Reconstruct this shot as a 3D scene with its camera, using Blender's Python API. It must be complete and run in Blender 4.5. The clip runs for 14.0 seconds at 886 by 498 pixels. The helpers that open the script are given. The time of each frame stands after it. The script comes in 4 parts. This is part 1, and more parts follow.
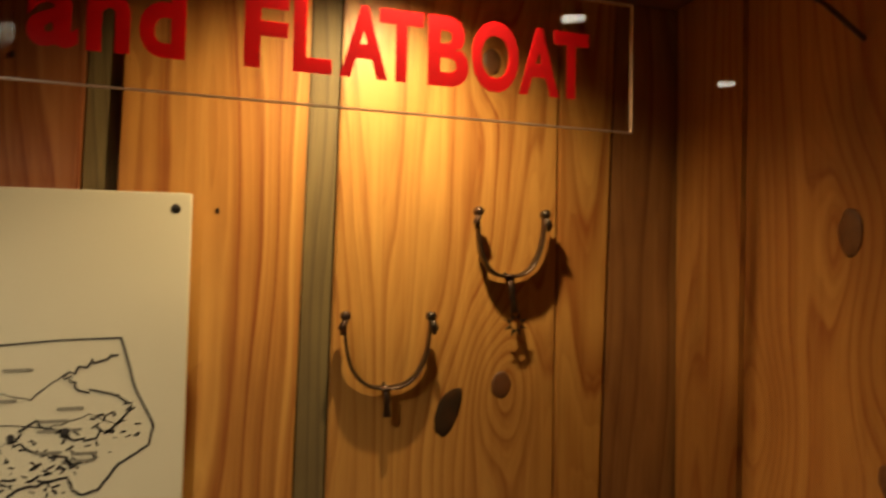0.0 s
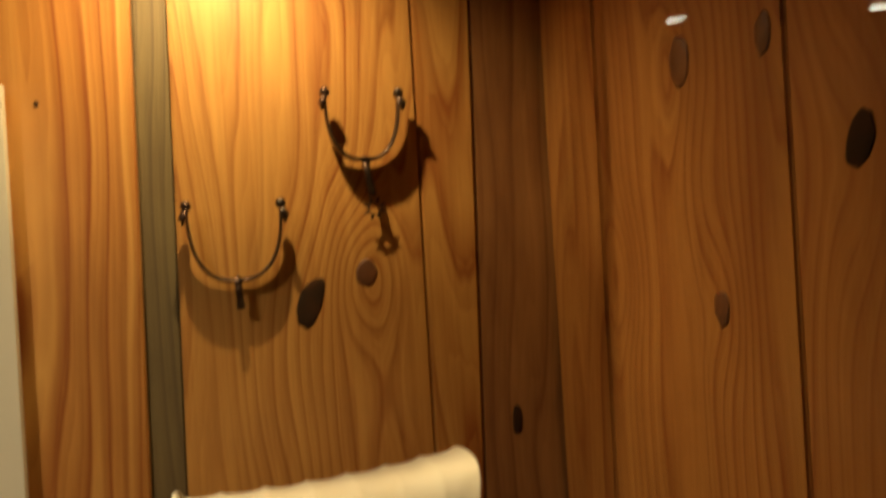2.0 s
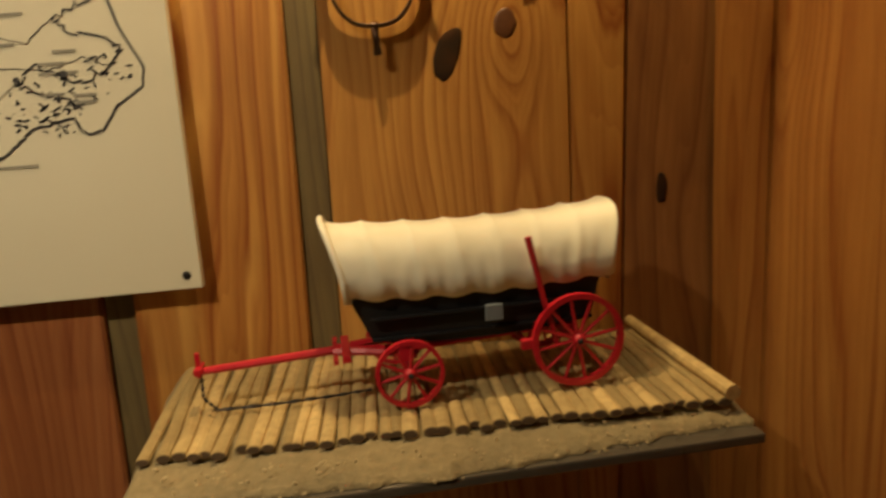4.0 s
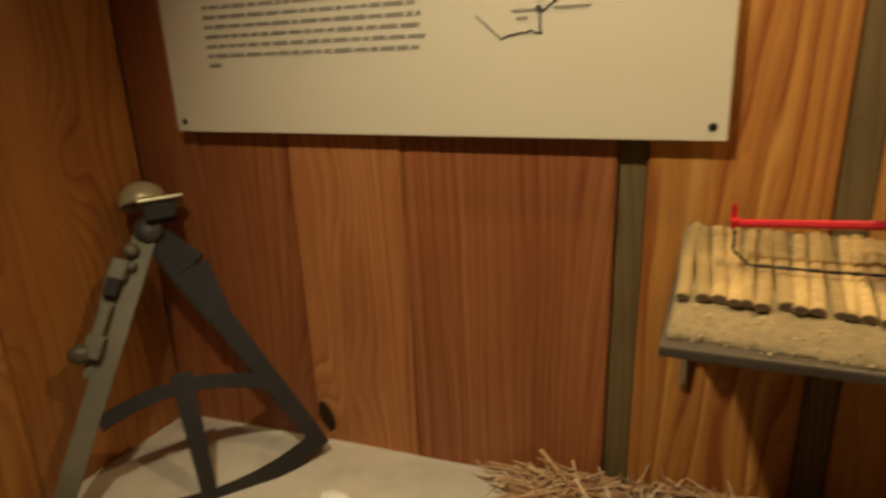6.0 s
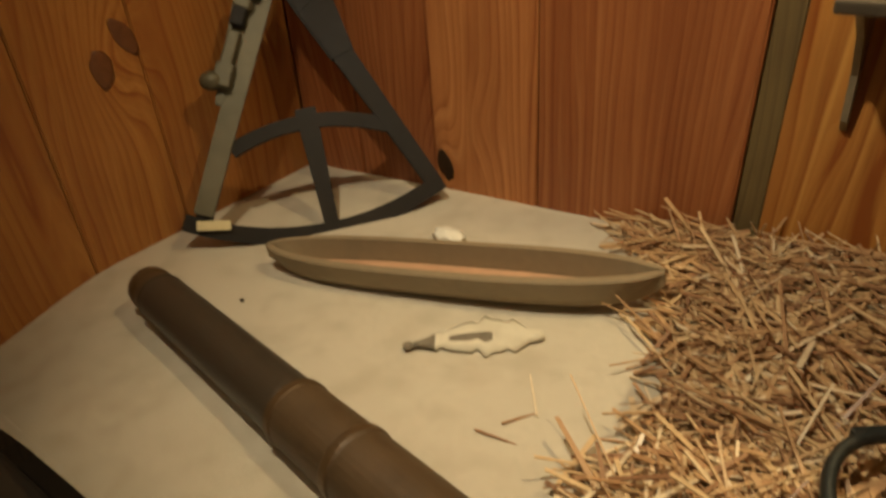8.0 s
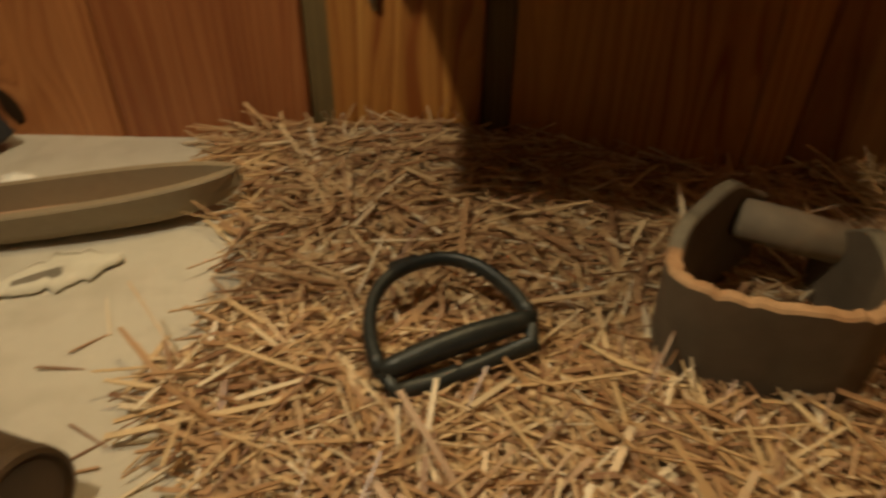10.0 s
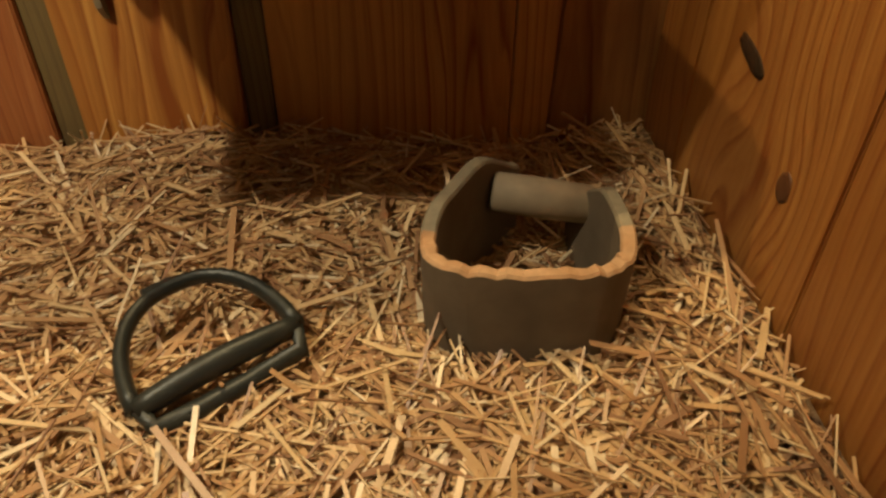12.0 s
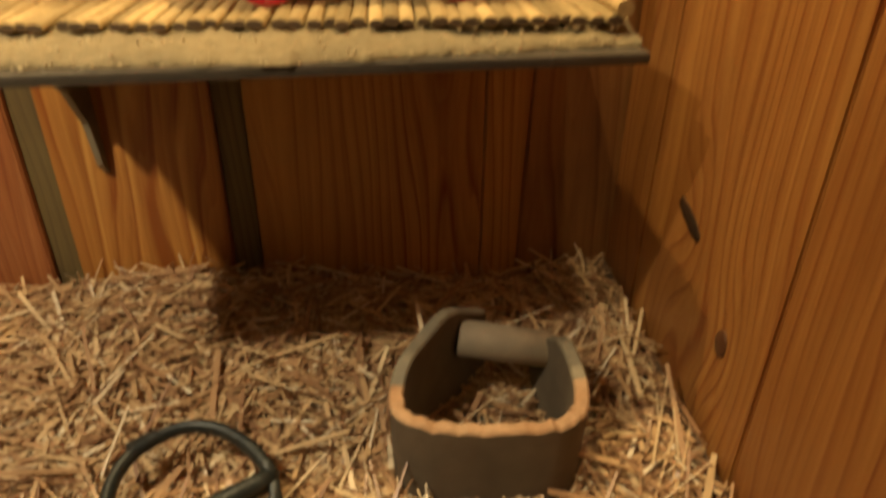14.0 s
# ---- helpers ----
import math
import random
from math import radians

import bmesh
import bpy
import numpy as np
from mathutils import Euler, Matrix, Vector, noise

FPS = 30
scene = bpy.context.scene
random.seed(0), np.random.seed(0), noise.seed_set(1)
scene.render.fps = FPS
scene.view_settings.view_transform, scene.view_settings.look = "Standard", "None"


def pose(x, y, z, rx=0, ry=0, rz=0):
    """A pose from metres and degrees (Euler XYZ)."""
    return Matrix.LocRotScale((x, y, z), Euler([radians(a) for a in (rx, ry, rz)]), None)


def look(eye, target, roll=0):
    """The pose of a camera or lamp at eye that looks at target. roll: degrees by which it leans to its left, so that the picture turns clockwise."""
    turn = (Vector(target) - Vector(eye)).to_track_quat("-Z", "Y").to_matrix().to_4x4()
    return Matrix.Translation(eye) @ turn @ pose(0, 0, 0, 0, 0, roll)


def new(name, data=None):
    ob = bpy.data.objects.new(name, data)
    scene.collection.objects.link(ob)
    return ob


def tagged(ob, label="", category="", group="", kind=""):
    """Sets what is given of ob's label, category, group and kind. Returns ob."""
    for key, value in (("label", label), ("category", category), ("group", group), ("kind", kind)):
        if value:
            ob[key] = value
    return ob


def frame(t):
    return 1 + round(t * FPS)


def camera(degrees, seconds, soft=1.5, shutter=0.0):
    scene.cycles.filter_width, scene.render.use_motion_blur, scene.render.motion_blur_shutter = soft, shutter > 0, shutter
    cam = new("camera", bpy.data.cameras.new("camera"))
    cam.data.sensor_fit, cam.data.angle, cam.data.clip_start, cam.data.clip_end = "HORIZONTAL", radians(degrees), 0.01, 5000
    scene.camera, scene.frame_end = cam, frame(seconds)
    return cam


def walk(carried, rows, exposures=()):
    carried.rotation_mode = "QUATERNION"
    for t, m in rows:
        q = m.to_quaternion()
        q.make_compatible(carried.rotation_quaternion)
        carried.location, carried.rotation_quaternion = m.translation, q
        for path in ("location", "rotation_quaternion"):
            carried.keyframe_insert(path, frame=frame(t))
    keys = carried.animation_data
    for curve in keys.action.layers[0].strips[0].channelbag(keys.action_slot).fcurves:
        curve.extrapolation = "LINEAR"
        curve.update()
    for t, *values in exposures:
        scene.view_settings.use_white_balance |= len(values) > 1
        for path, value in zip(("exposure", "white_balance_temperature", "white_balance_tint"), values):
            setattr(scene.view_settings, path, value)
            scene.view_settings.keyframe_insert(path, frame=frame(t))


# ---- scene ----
cam = camera(65.7, 14.0, soft=2.6, shutter=0.5)
PATH = [
    (0, (-0.167, -0.662, 1.577), (0.623, 2.022, 1.688), 1.1),
    (0.5, (-0.12, -0.673, 1.581), (0.808, 1.96, 1.783), 0.4),
    (1, (-0.067, -0.685, 1.584), (0.986, 1.898, 1.829), -2.0),
    (1.5, (-0.064, -0.683, 1.572), (0.955, 1.918, 1.765), -2.7),
    (2, (-0.041, -0.673, 1.486), (0.809, 1.994, 1.486), -3.5),
    (2.2, (-0.043, -0.671, 1.483), (0.756, 2.008, 1.299), -3.0),
    (4.3, (-0.038, -0.666, 1.371), (0.015, 2.082, 0.839), -3.5),
    (4.5, (-0.057, -0.669, 1.366), (-0.15, 2.078, 0.825), -3.2),
    (5, (-0.095, -0.669, 1.357), (-0.566, 2.016, 0.723), -2.6),
    (5.5, (-0.134, -0.668, 1.345), (-1.035, 1.882, 0.614), -2.9),
    (6, (-0.164, -0.687, 1.356), (-1.366, 1.681, 0.473), -2.6),
    (6.5, (-0.182, -0.692, 1.352), (-1.684, 1.462, 0.379), -3.4),
    (7, (-0.202, -0.711, 1.318), (-1.845, 1.294, 0.26), -4.2),
    (7.2, (-0.192, -0.7, 1.303), (-1.841, 1.242, 0.141), -4.0),
    (9.3, (-0.101, -0.7, 1.173), (-1.14, 1.219, -0.583), 1.7),
    (9.5, (-0.083, -0.689, 1.17), (-0.93, 1.344, -0.559), 0.6),
    (10, (-0.032, -0.675, 1.188), (-0.465, 1.541, -0.47), -0.1),
    (10.5, (0.003, -0.668, 1.182), (-0.078, 1.62, -0.429), -0.6),
    (11, (0.02, -0.664, 1.182), (0.056, 1.597, -0.468), 0.2),
    (11.5, (0.031, -0.662, 1.181), (0.164, 1.582, -0.489), 0.9),
    (12, (0.036, -0.659, 1.188), (0.19, 1.568, -0.502), 0.3),
    (12.5, (0.049, -0.661, 1.192), (0.214, 1.567, -0.496), 0.8),
    (13, (0.048, -0.668, 1.205), (0.227, 1.6, -0.426), 0.7),
    (13.5, (0.045, -0.665, 1.209), (0.203, 1.638, -0.374), 0.6),
    (14, (0.055, -0.664, 1.262), (0.251, 1.737, -0.167), 0.3),
]
walk(cam, [(t, look(eye, target, roll)) for t, eye, target, roll in PATH],
     [(0.0, -0.65), (0.5, -0.45), (1.0, -0.5), (2.2, -0.5), (4.4, -0.25), (5.0, -0.25), (6.0, 0.1), (7.2, 0.55), (9.3, -0.35), (10.0, -0.1), (10.5, 0.2), (11.0, 0.5), (12.5, 0.6), (13.5, 0.65), (14.0, 0.7)])

# ---- light: two warm spots in the roof of the case, the room's own downlights behind ----
world = bpy.data.worlds.new("room_dark")
world.use_nodes = True
world.node_tree.nodes["Background"].inputs[0].default_value = (0.9, 0.62, 0.36, 1)
world.node_tree.nodes["Background"].inputs[1].default_value = 0.02
scene.world = world



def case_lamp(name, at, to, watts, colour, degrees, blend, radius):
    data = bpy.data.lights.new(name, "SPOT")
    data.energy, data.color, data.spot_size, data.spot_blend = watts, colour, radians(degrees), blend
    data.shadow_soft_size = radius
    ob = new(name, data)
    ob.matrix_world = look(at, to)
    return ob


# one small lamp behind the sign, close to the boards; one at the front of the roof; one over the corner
case_lamp("sign_lamp", (-0.035, -0.150, 1.872), (-0.07, -0.05, 1.40), 15.5, (1.0, 0.735, 0.37), 144, 0.92, 0.008)
case_lamp("front_lamp", (-0.47, -0.585, 1.875), (-0.35, -0.06, 0.90), 27.0, (1.0, 0.84, 0.58), 93, 1.0, 0.022)
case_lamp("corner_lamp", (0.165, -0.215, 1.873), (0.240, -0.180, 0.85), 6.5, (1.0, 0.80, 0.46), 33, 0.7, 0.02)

# ---- small helpers for building ----
def part(name, bm, material, parent=None, label="", smooth=False):
    me = bpy.data.meshes.new(name)
    bm.normal_update()
    bm.to_mesh(me)
    bm.free()
    if material:
        me.materials.append(material)
    if smooth:
        me.polygons.foreach_set("use_smooth", [True] * len(me.polygons))
    ob = new(name, me)
    ob.parent = parent
    if label:
        ob["label"] = label
    return ob


def thing(name, label, category, group="", kind="", at=(0, 0, 0)):
    ob = new(name)
    ob.empty_display_size = 0.02
    ob.location = at
    return tagged(ob, label, category, group, kind)


def box(bm, lo, hi, bevel=0.0, m=None):
    r = bmesh.ops.create_cube(bm, size=1.0)
    vs = r["verts"]
    for v in vs:
        v.co = Vector([lo[i] + (v.co[i] + 0.5) * (hi[i] - lo[i]) for i in range(3)])
    if bevel > 0:
        es = list({e for v in vs for e in v.link_edges})
        vs = list({v for f in bmesh.ops.bevel(bm, geom=es, offset=bevel, segments=2, affect="EDGES", profile=0.6)["faces"] for v in f.verts} | {v for v in vs if v.is_valid})
    if m is not None:
        for v in vs:
            v.co = m @ v.co
    return vs


def tube(bm, pts, radii, sides=8, closed=False, flat=1.0, up=Vector((0, 0, 1)), caps=True):
    """A swept round or oval bar through pts."""
    pts = [Vector(p) for p in pts]
    n = len(pts)
    rings = []
    for i, p in enumerate(pts):
        a = pts[i - 1] if (i > 0 or closed) else p
        b = pts[(i + 1) % n] if (i < n - 1 or closed) else p
        d = (b - a).normalized()
        s = d.cross(up)
        if s.length < 1e-4:
            s = d.cross(Vector((1, 0.3, 0)))
        s.normalize()
        u = s.cross(d)
        r = radii[i] if isinstance(radii, (list, tuple)) else radii
        rings.append([bm.verts.new(p + (s * math.cos(k * math.tau / sides) + u * flat * math.sin(k * math.tau / sides)) * r) for k in range(sides)])
    for i in range(n if closed else n - 1):
        q, w = rings[i], rings[(i + 1) % n]
        for k in range(sides):
            bm.faces.new((q[k], q[(k + 1) % sides], w[(k + 1) % sides], w[k]))
    if caps and not closed:
        bm.faces.new(rings[0][::-1])
        bm.faces.new(rings[-1])
    return rings


def lathe(bm, profile, m, sides=28):
    """Turn (distance along the axis, radius) about local x, then place by m."""
    rings = []
    for d, r in profile:
        rings.append([bm.verts.new(m @ Vector((d, r * math.cos(k * math.tau / sides), r * math.sin(k * math.tau / sides)))) for k in range(sides)])
    for q, w in zip(rings, rings[1:]):
        for k in range(sides):
            bm.faces.new((q[k], w[k], w[(k + 1) % sides], q[(k + 1) % sides]))
    bm.faces.new(rings[0])
    bm.faces.new(rings[-1][::-1])


def arc_band(bm, centre, r0, r1, a0, a1, y0, y1, n=24):
    """A flat curved bar in the local x-z plane, from angle a0 to a1 (degrees), y0..y1 thick."""
    rows = []
    for i in range(n + 1):
        a = radians(a0 + (a1 - a0) * i / n)
        c, s = math.cos(a), math.sin(a)
        rows.append([bm.verts.new((centre[0] + r * c, y, centre[1] + r * s)) for r, y in ((r0, y0), (r1, y0), (r1, y1), (r0, y1))])
    for q, w in zip(rows, rows[1:]):
        for k in range(4):
            bm.faces.new((q[k], q[(k + 1) % 4], w[(k + 1) % 4], w[k]))
    bm.faces.new(rows[0][::-1])
    bm.faces.new(rows[-1])


# ---- materials ----
class Nodes:
    def __init__(self, name):
        self.mat = bpy.data.materials.new(name)
        self.mat.use_nodes = True
        self.t = self.mat.node_tree
        self.b = self.t.nodes["Principled BSDF"]

    def add(self, kind, **kw):
        n = self.t.nodes.new(kind)
        for k, v in kw.items():
            n.inputs[k].default_value = v
        return n

    def link(self, a, b):
        self.t.links.new(a, b)

    def math(self, op, a, b=None, c=None):
        n = self.t.nodes.new("ShaderNodeMath")
        n.operation = op
        for i, v in enumerate((a, b, c)):
            if v is None:
                continue
            if isinstance(v, (int, float)):
                n.inputs[i].default_value = v
            else:
                self.link(v, n.inputs[i])
        return n.outputs[0]

    def noise(self, vec, scale=1.0, detail=3.0, rough=0.5):
        n = self.add("ShaderNodeTexNoise", Scale=scale, Detail=detail, Roughness=rough)
        self.link(vec, n.inputs["Vector"])
        return n.outputs["Fac"]

    def ramp(self, fac, stops):
        n = self.t.nodes.new("ShaderNodeValToRGB")
        els = n.color_ramp.elements
        while len(els) < len(stops):
            els.new(0.5)
        for e, (p, c) in zip(els, stops):
            e.position, e.color = p, (*c, 1)
        self.link(fac, n.inputs[0])
        return n.outputs[0]

    def mix(self, fac, a, b, blend="MIX"):
        n = self.t.nodes.new("ShaderNodeMix")
        n.data_type, n.blend_type = "RGBA", blend
        for i, v in ((0, fac), (6, a), (7, b)):
            if isinstance(v, (int, float)):
                n.inputs[i].default_value = v
            elif isinstance(v, tuple):
                n.inputs[i].default_value = (*v, 1)
            else:
                self.link(v, n.inputs[i])
        return n.outputs[2]

    def bump(self, height, strength, distance):
        n = self.add("ShaderNodeBump", Strength=strength, Distance=distance)
        self.link(height, n.inputs["Height"])
        self.link(n.outputs[0], self.b.inputs["Normal"])

    def coords(self, scale=(1, 1, 1)):
        tc = self.t.nodes.new("ShaderNodeTexCoord")
        m = self.t.nodes.new("ShaderNodeMapping")
        m.inputs["Scale"].default_value = scale
        self.link(tc.outputs["Object"], m.inputs["Vector"])
        return m.outputs[0]


def pine(name, light, dark, rings=46.0, wander=9.0, knots=(), rough=0.42, stain=0.35, contrast=1.0, hue=0.25, streaks=0.16, gold=0.0, vein=0.55):
    """Flat-sawn boards standing on end: rings across, drawn out along z, swirling round the knots (across, height, width, size)."""
    n = Nodes(name)
    tc = n.t.nodes.new("ShaderNodeTexCoord")
    sep = n.t.nodes.new("ShaderNodeSeparateXYZ")
    n.link(tc.outputs["Object"], sep.inputs[0])
    info = n.t.nodes.new("ShaderNodeObjectInfo")
    u = n.math("ADD", sep.outputs[0], sep.outputs[1])
    z = sep.outputs[2]
    off = n.math("MULTIPLY", info.outputs["Random"], 37.0)

    def vec(su, sz):
        c = n.t.nodes.new("ShaderNodeCombineXYZ")
        n.link(n.math("MULTIPLY", u, su), c.inputs[0])
        n.link(n.math("MULTIPLY", z, sz), c.inputs[1])
        n.link(off, c.inputs[2])
        return c.outputs[0]

    phi = n.math("ADD", n.math("MULTIPLY", u, rings), n.math("MULTIPLY", n.noise(vec(6.5, 0.9), 1.0, 2.0, 0.45), wander))
    phi = n.math("ADD", phi, n.math("MULTIPLY", n.noise(vec(40, 5), 1.0, 2.0), 0.5))
    for ku, kz, kr, amp in knots:
        du = n.math("DIVIDE", n.math("SUBTRACT", u, ku), kr)
        dz = n.math("DIVIDE", n.math("SUBTRACT", z, kz), kr * 2.1)
        d2 = n.math("ADD", n.math("MULTIPLY", du, du), n.math("MULTIPLY", dz, dz))
        phi = n.math("ADD", phi, n.math("MULTIPLY", n.math("EXPONENT", n.math("MULTIPLY", d2, -1.0)), amp))
    saw = n.math("FRACT", phi)
    ring = n.ramp(saw, [(0.0, (0.05, 0.05, 0.05)), (0.42, (0.12, 0.12, 0.12)), (0.72, (0.5, 0.5, 0.5)), (0.87, (1.0, 1.0, 1.0)), (0.97, (0.08, 0.08, 0.08))])
    fine = n.math("FRACT", n.math("ADD", n.math("MULTIPLY", phi, 2.7), n.math("MULTIPLY", n.noise(vec(60, 2), 1.0, 1.0), 1.5)))
    ring = n.math("ADD", n.math("MULTIPLY", ring, 0.72), n.math("MULTIPLY", fine, 0.24))
    fade = n.math("MULTIPLY", n.ramp(n.noise(vec(8, 0.8), 1.2, 2.0), [(0.3, (0.5, 0.5, 0.5)), (0.68, (1.0, 1.0, 1.0))]), contrast * 1.25)
    fibre = n.noise(vec(420, 7), 1.0, 3.0, 0.6)
    fac = n.math("MULTIPLY", ring, fade)
    fac = n.math("ADD", fac, n.math("MULTIPLY", n.math("SUBTRACT", fibre, 0.5), 0.35))
    streak = n.ramp(n.noise(vec(120, 0.5), 1.0, 3.0, 0.6), [(0.46, (0, 0, 0)), (0.62, (1, 1, 1))])
    fac = n.math("ADD", fac, n.math("MULTIPLY", streak, streaks))
    col = n.mix(fac, light, dark)
    # pale resinous lines between the rings, strongest in wandering stretches of a board
    line = n.ramp(n.math("FRACT", n.math("ADD", n.math("MULTIPLY", phi, vein), n.math("MULTIPLY", n.noise(vec(30, 1.5), 1.0, 2.0), 0.9))), [(0.0, (0, 0, 0)), (0.36, (0, 0, 0)), (0.5, (1, 1, 1)), (0.62, (0.1, 0.1, 0.1)), (1.0, (0, 0, 0))])
    there = n.ramp(n.noise(vec(9, 1.1), 1.3, 2.0), [(0.38, (0.08, 0.08, 0.08)), (0.6, (1, 1, 1))])
    col = n.mix(n.math("MULTIPLY", n.math("MULTIPLY", line, there), gold), col, tuple(min(0.8, c * k) for c, k in zip(light, (1.22, 1.38, 1.5))))
    tint = n.math("MULTIPLY", info.outputs["Random"], hue)
    col = n.mix(tint, col, tuple(c * k for c, k in zip(dark, (1.0, 0.85, 0.8))))
    blot = n.ramp(n.noise(vec(14, 3.2), 1.0, 5.0, 0.65), [(0.42, (0, 0, 0)), (0.72, (1, 1, 1))])
    col = n.mix(n.math("MULTIPLY", blot, stain), col, tuple(c * k for c, k in zip(dark, (0.62, 0.5, 0.5))))
    n.link(col, n.b.inputs["Base Color"])
    n.b.inputs["Roughness"].default_value = rough
    n.link(n.math("ADD", n.math("MULTIPLY", fibre, 0.25), rough - 0.12), n.b.inputs["Roughness"])
    n.b.inputs["Specular IOR Level"].default_value = 0.35
    n.bump(n.math("ADD", fibre, n.math("MULTIPLY", ring, 0.8)), 0.25, 0.0006)
    return n.mat


def plain(name, colour, rough=0.5, metal=0.0, spread=0.3, scale=60.0, bump=0.2, depth=0.0008, second=None, spec=0.5, vary=0.0):
    """A surface of one stuff with grain at two scales; second: the colour of its worn or dirty patches."""
    n = Nodes(name)
    v = n.coords()
    fine, broad = n.noise(v, scale, 4.0, 0.6), n.noise(v, scale * 0.14, 3.0, 0.55)
    lo = tuple(c * (1 - spread) for c in colour)
    hi = tuple(min(1, c * (1 + spread)) for c in colour)
    col = n.mix(fine, lo, hi)
    patch = n.ramp(broad, [(0.46, (0, 0, 0)), (0.68, (1, 1, 1))])
    col = n.mix(n.math("MULTIPLY", patch, 0.6), col, second or tuple(c * 0.7 for c in colour))
    if vary:
        info = n.t.nodes.new("ShaderNodeObjectInfo")
        col = n.mix(n.math("MULTIPLY", info.outputs["Random"], vary), col, tuple(c * 0.35 for c in colour))
    n.link(col, n.b.inputs["Base Color"])
    n.link(n.math("ADD", n.math("MULTIPLY", broad, 0.25), rough - 0.12), n.b.inputs["Roughness"])
    n.b.inputs["Metallic"].default_value = metal
    n.b.inputs["Specular IOR Level"].default_value = spec
    n.bump(fine, bump, depth)
    return n.mat


def translucent(name, colour):
    """Thin coloured sheet, lit through from behind."""
    n = Nodes(name)
    n.b.inputs["Base Color"].default_value = (*colour, 1)
    n.b.inputs["Roughness"].default_value = 0.35
    tl = n.add("ShaderNodeBsdfTranslucent", Color=(*colour, 1))
    tr = n.add("ShaderNodeBsdfTransparent", Color=(colour[0], colour[1] * 2, colour[2] * 2, 1))
    m1, m2 = n.add("ShaderNodeMixShader", Fac=0.62), n.add("ShaderNodeMixShader", Fac=0.12)
    n.link(n.b.outputs[0], m1.inputs[1])
    n.link(tl.outputs[0], m1.inputs[2])
    n.link(m1.outputs[0], m2.inputs[1])
    n.link(tr.outputs[0], m2.inputs[2])
    n.link(m2.outputs[0], n.t.nodes["Material Output"].inputs[0])
    return n.mat


def glow(name, colour, strength):
    n = Nodes(name)
    n.b.inputs["Base Color"].default_value = (*colour, 1)
    n.b.inputs["Emission Color"].default_value = (*colour, 1)
    n.b.inputs["Emission Strength"].default_value = strength
    return n.mat


def sheet_glass(name, tint=(1, 1, 1), ior=1.45, rough=0.0):
    """Thin clear sheet: what lies behind shows through, with a Fresnel gloss on top."""
    n = Nodes(name)
    n.t.nodes.remove(n.b)
    tr = n.add("ShaderNodeBsdfTransparent", Color=(*tint, 1))
    gl = n.add("ShaderNodeBsdfGlossy", Roughness=rough)
    fr = n.add("ShaderNodeFresnel", IOR=ior)
    mx = n.t.nodes.new("ShaderNodeMixShader")
    n.link(fr.outputs[0], mx.inputs[0])
    n.link(tr.outputs[0], mx.inputs[1])
    n.link(gl.outputs[0], mx.inputs[2])
    n.link(mx.outputs[0], n.t.nodes["Material Output"].inputs[0])
    return n.mat


PINE_L, PINE_D = (0.60, 0.31, 0.075), (0.25, 0.066, 0.012)
M_BACK = pine("pine_back", PINE_L, PINE_D, 44, 19, [(0.092, 1.467, 0.030, 4.0), (0.045, 1.41, 0.05, 1.2), (0.077, 1.80, 0.02, 2.0)], hue=0.12, gold=0.3, contrast=0.85)
M_BOLD = pine("pine_bold", (0.53, 0.245, 0.055), (0.27, 0.078, 0.015), 44, 12, hue=0.05, gold=0.9, vein=0.5, contrast=1.25)
LOW_KNOTS = [(-0.711, 0.82, 0.03, 3.0), (-0.65, 0.90, 0.03, 1.7), (-0.655, 1.16, 0.035, -1.2)]
M_LOW = pine("pine_red", (0.47, 0.19, 0.064), (0.21, 0.060, 0.019), 84, 17, LOW_KNOTS, contrast=0.95, hue=0.5, streaks=0.3, gold=0.75, vein=0.5)
M_LOWPALE = pine("pine_red_pale", (0.52, 0.222, 0.072), (0.26, 0.074, 0.022), 58, 17, LOW_KNOTS, contrast=0.95, hue=0.1, streaks=0.15, gold=0.55, vein=0.5)
M_SIDE = pine("pine_side", (0.45, 0.207, 0.050), (0.26, 0.08, 0.018), 72, 17, [(0.067, 1.618, 0.03, 2.5), (-0.084, 1.533, 0.04, 3.4), (0.036, 1.431, 0.025, 2.0), (0.16, 1.45, 0.03, 3.0), (0.115, 0.996, 0.03, 2.4), (0.025, 0.937, 0.03, 2.2), (-1.30, 1.01, 0.03, 2.8), (-1.25, 1.037, 0.03, 2.8), (-1.12, 1.2, 0.04, 4.0)], contrast=0.95, gold=0.4, hue=0.3, stain=0.45)
M_BATTEN = pine("grey_batten", (0.20, 0.145, 0.055), (0.11, 0.075, 0.032), 70, 14, rough=0.6, stain=0.5, hue=0.15)
M_DARKB = pine("dark_waney_board", (0.44, 0.21, 0.065), (0.22, 0.092, 0.028), 50, 12, rough=0.55, stain=0.7)
M_KNOT = plain("knot", (0.15, 0.058, 0.02), 0.45, spread=0.5, scale=220, second=(0.06, 0.024, 0.01))
M_HOLE = plain("bark_hollow", (0.035, 0.02, 0.01), 0.7, spread=0.7, scale=260, bump=0.8, second=(0.085, 0.035, 0.014), spec=0.08)
M_ROOF = plain("roof_board", (0.20, 0.07, 0.03), 0.6, scale=25)
M_PANEL = plain("panel_cream", (0.66, 0.60, 0.44), 0.5, spread=0.02, scale=60, bump=0.0, second=(0.63, 0.57, 0.41), spec=0.3)
M_INK = plain("print_ink", (0.035, 0.03, 0.028), 0.6, spread=0.2, scale=300, bump=0)
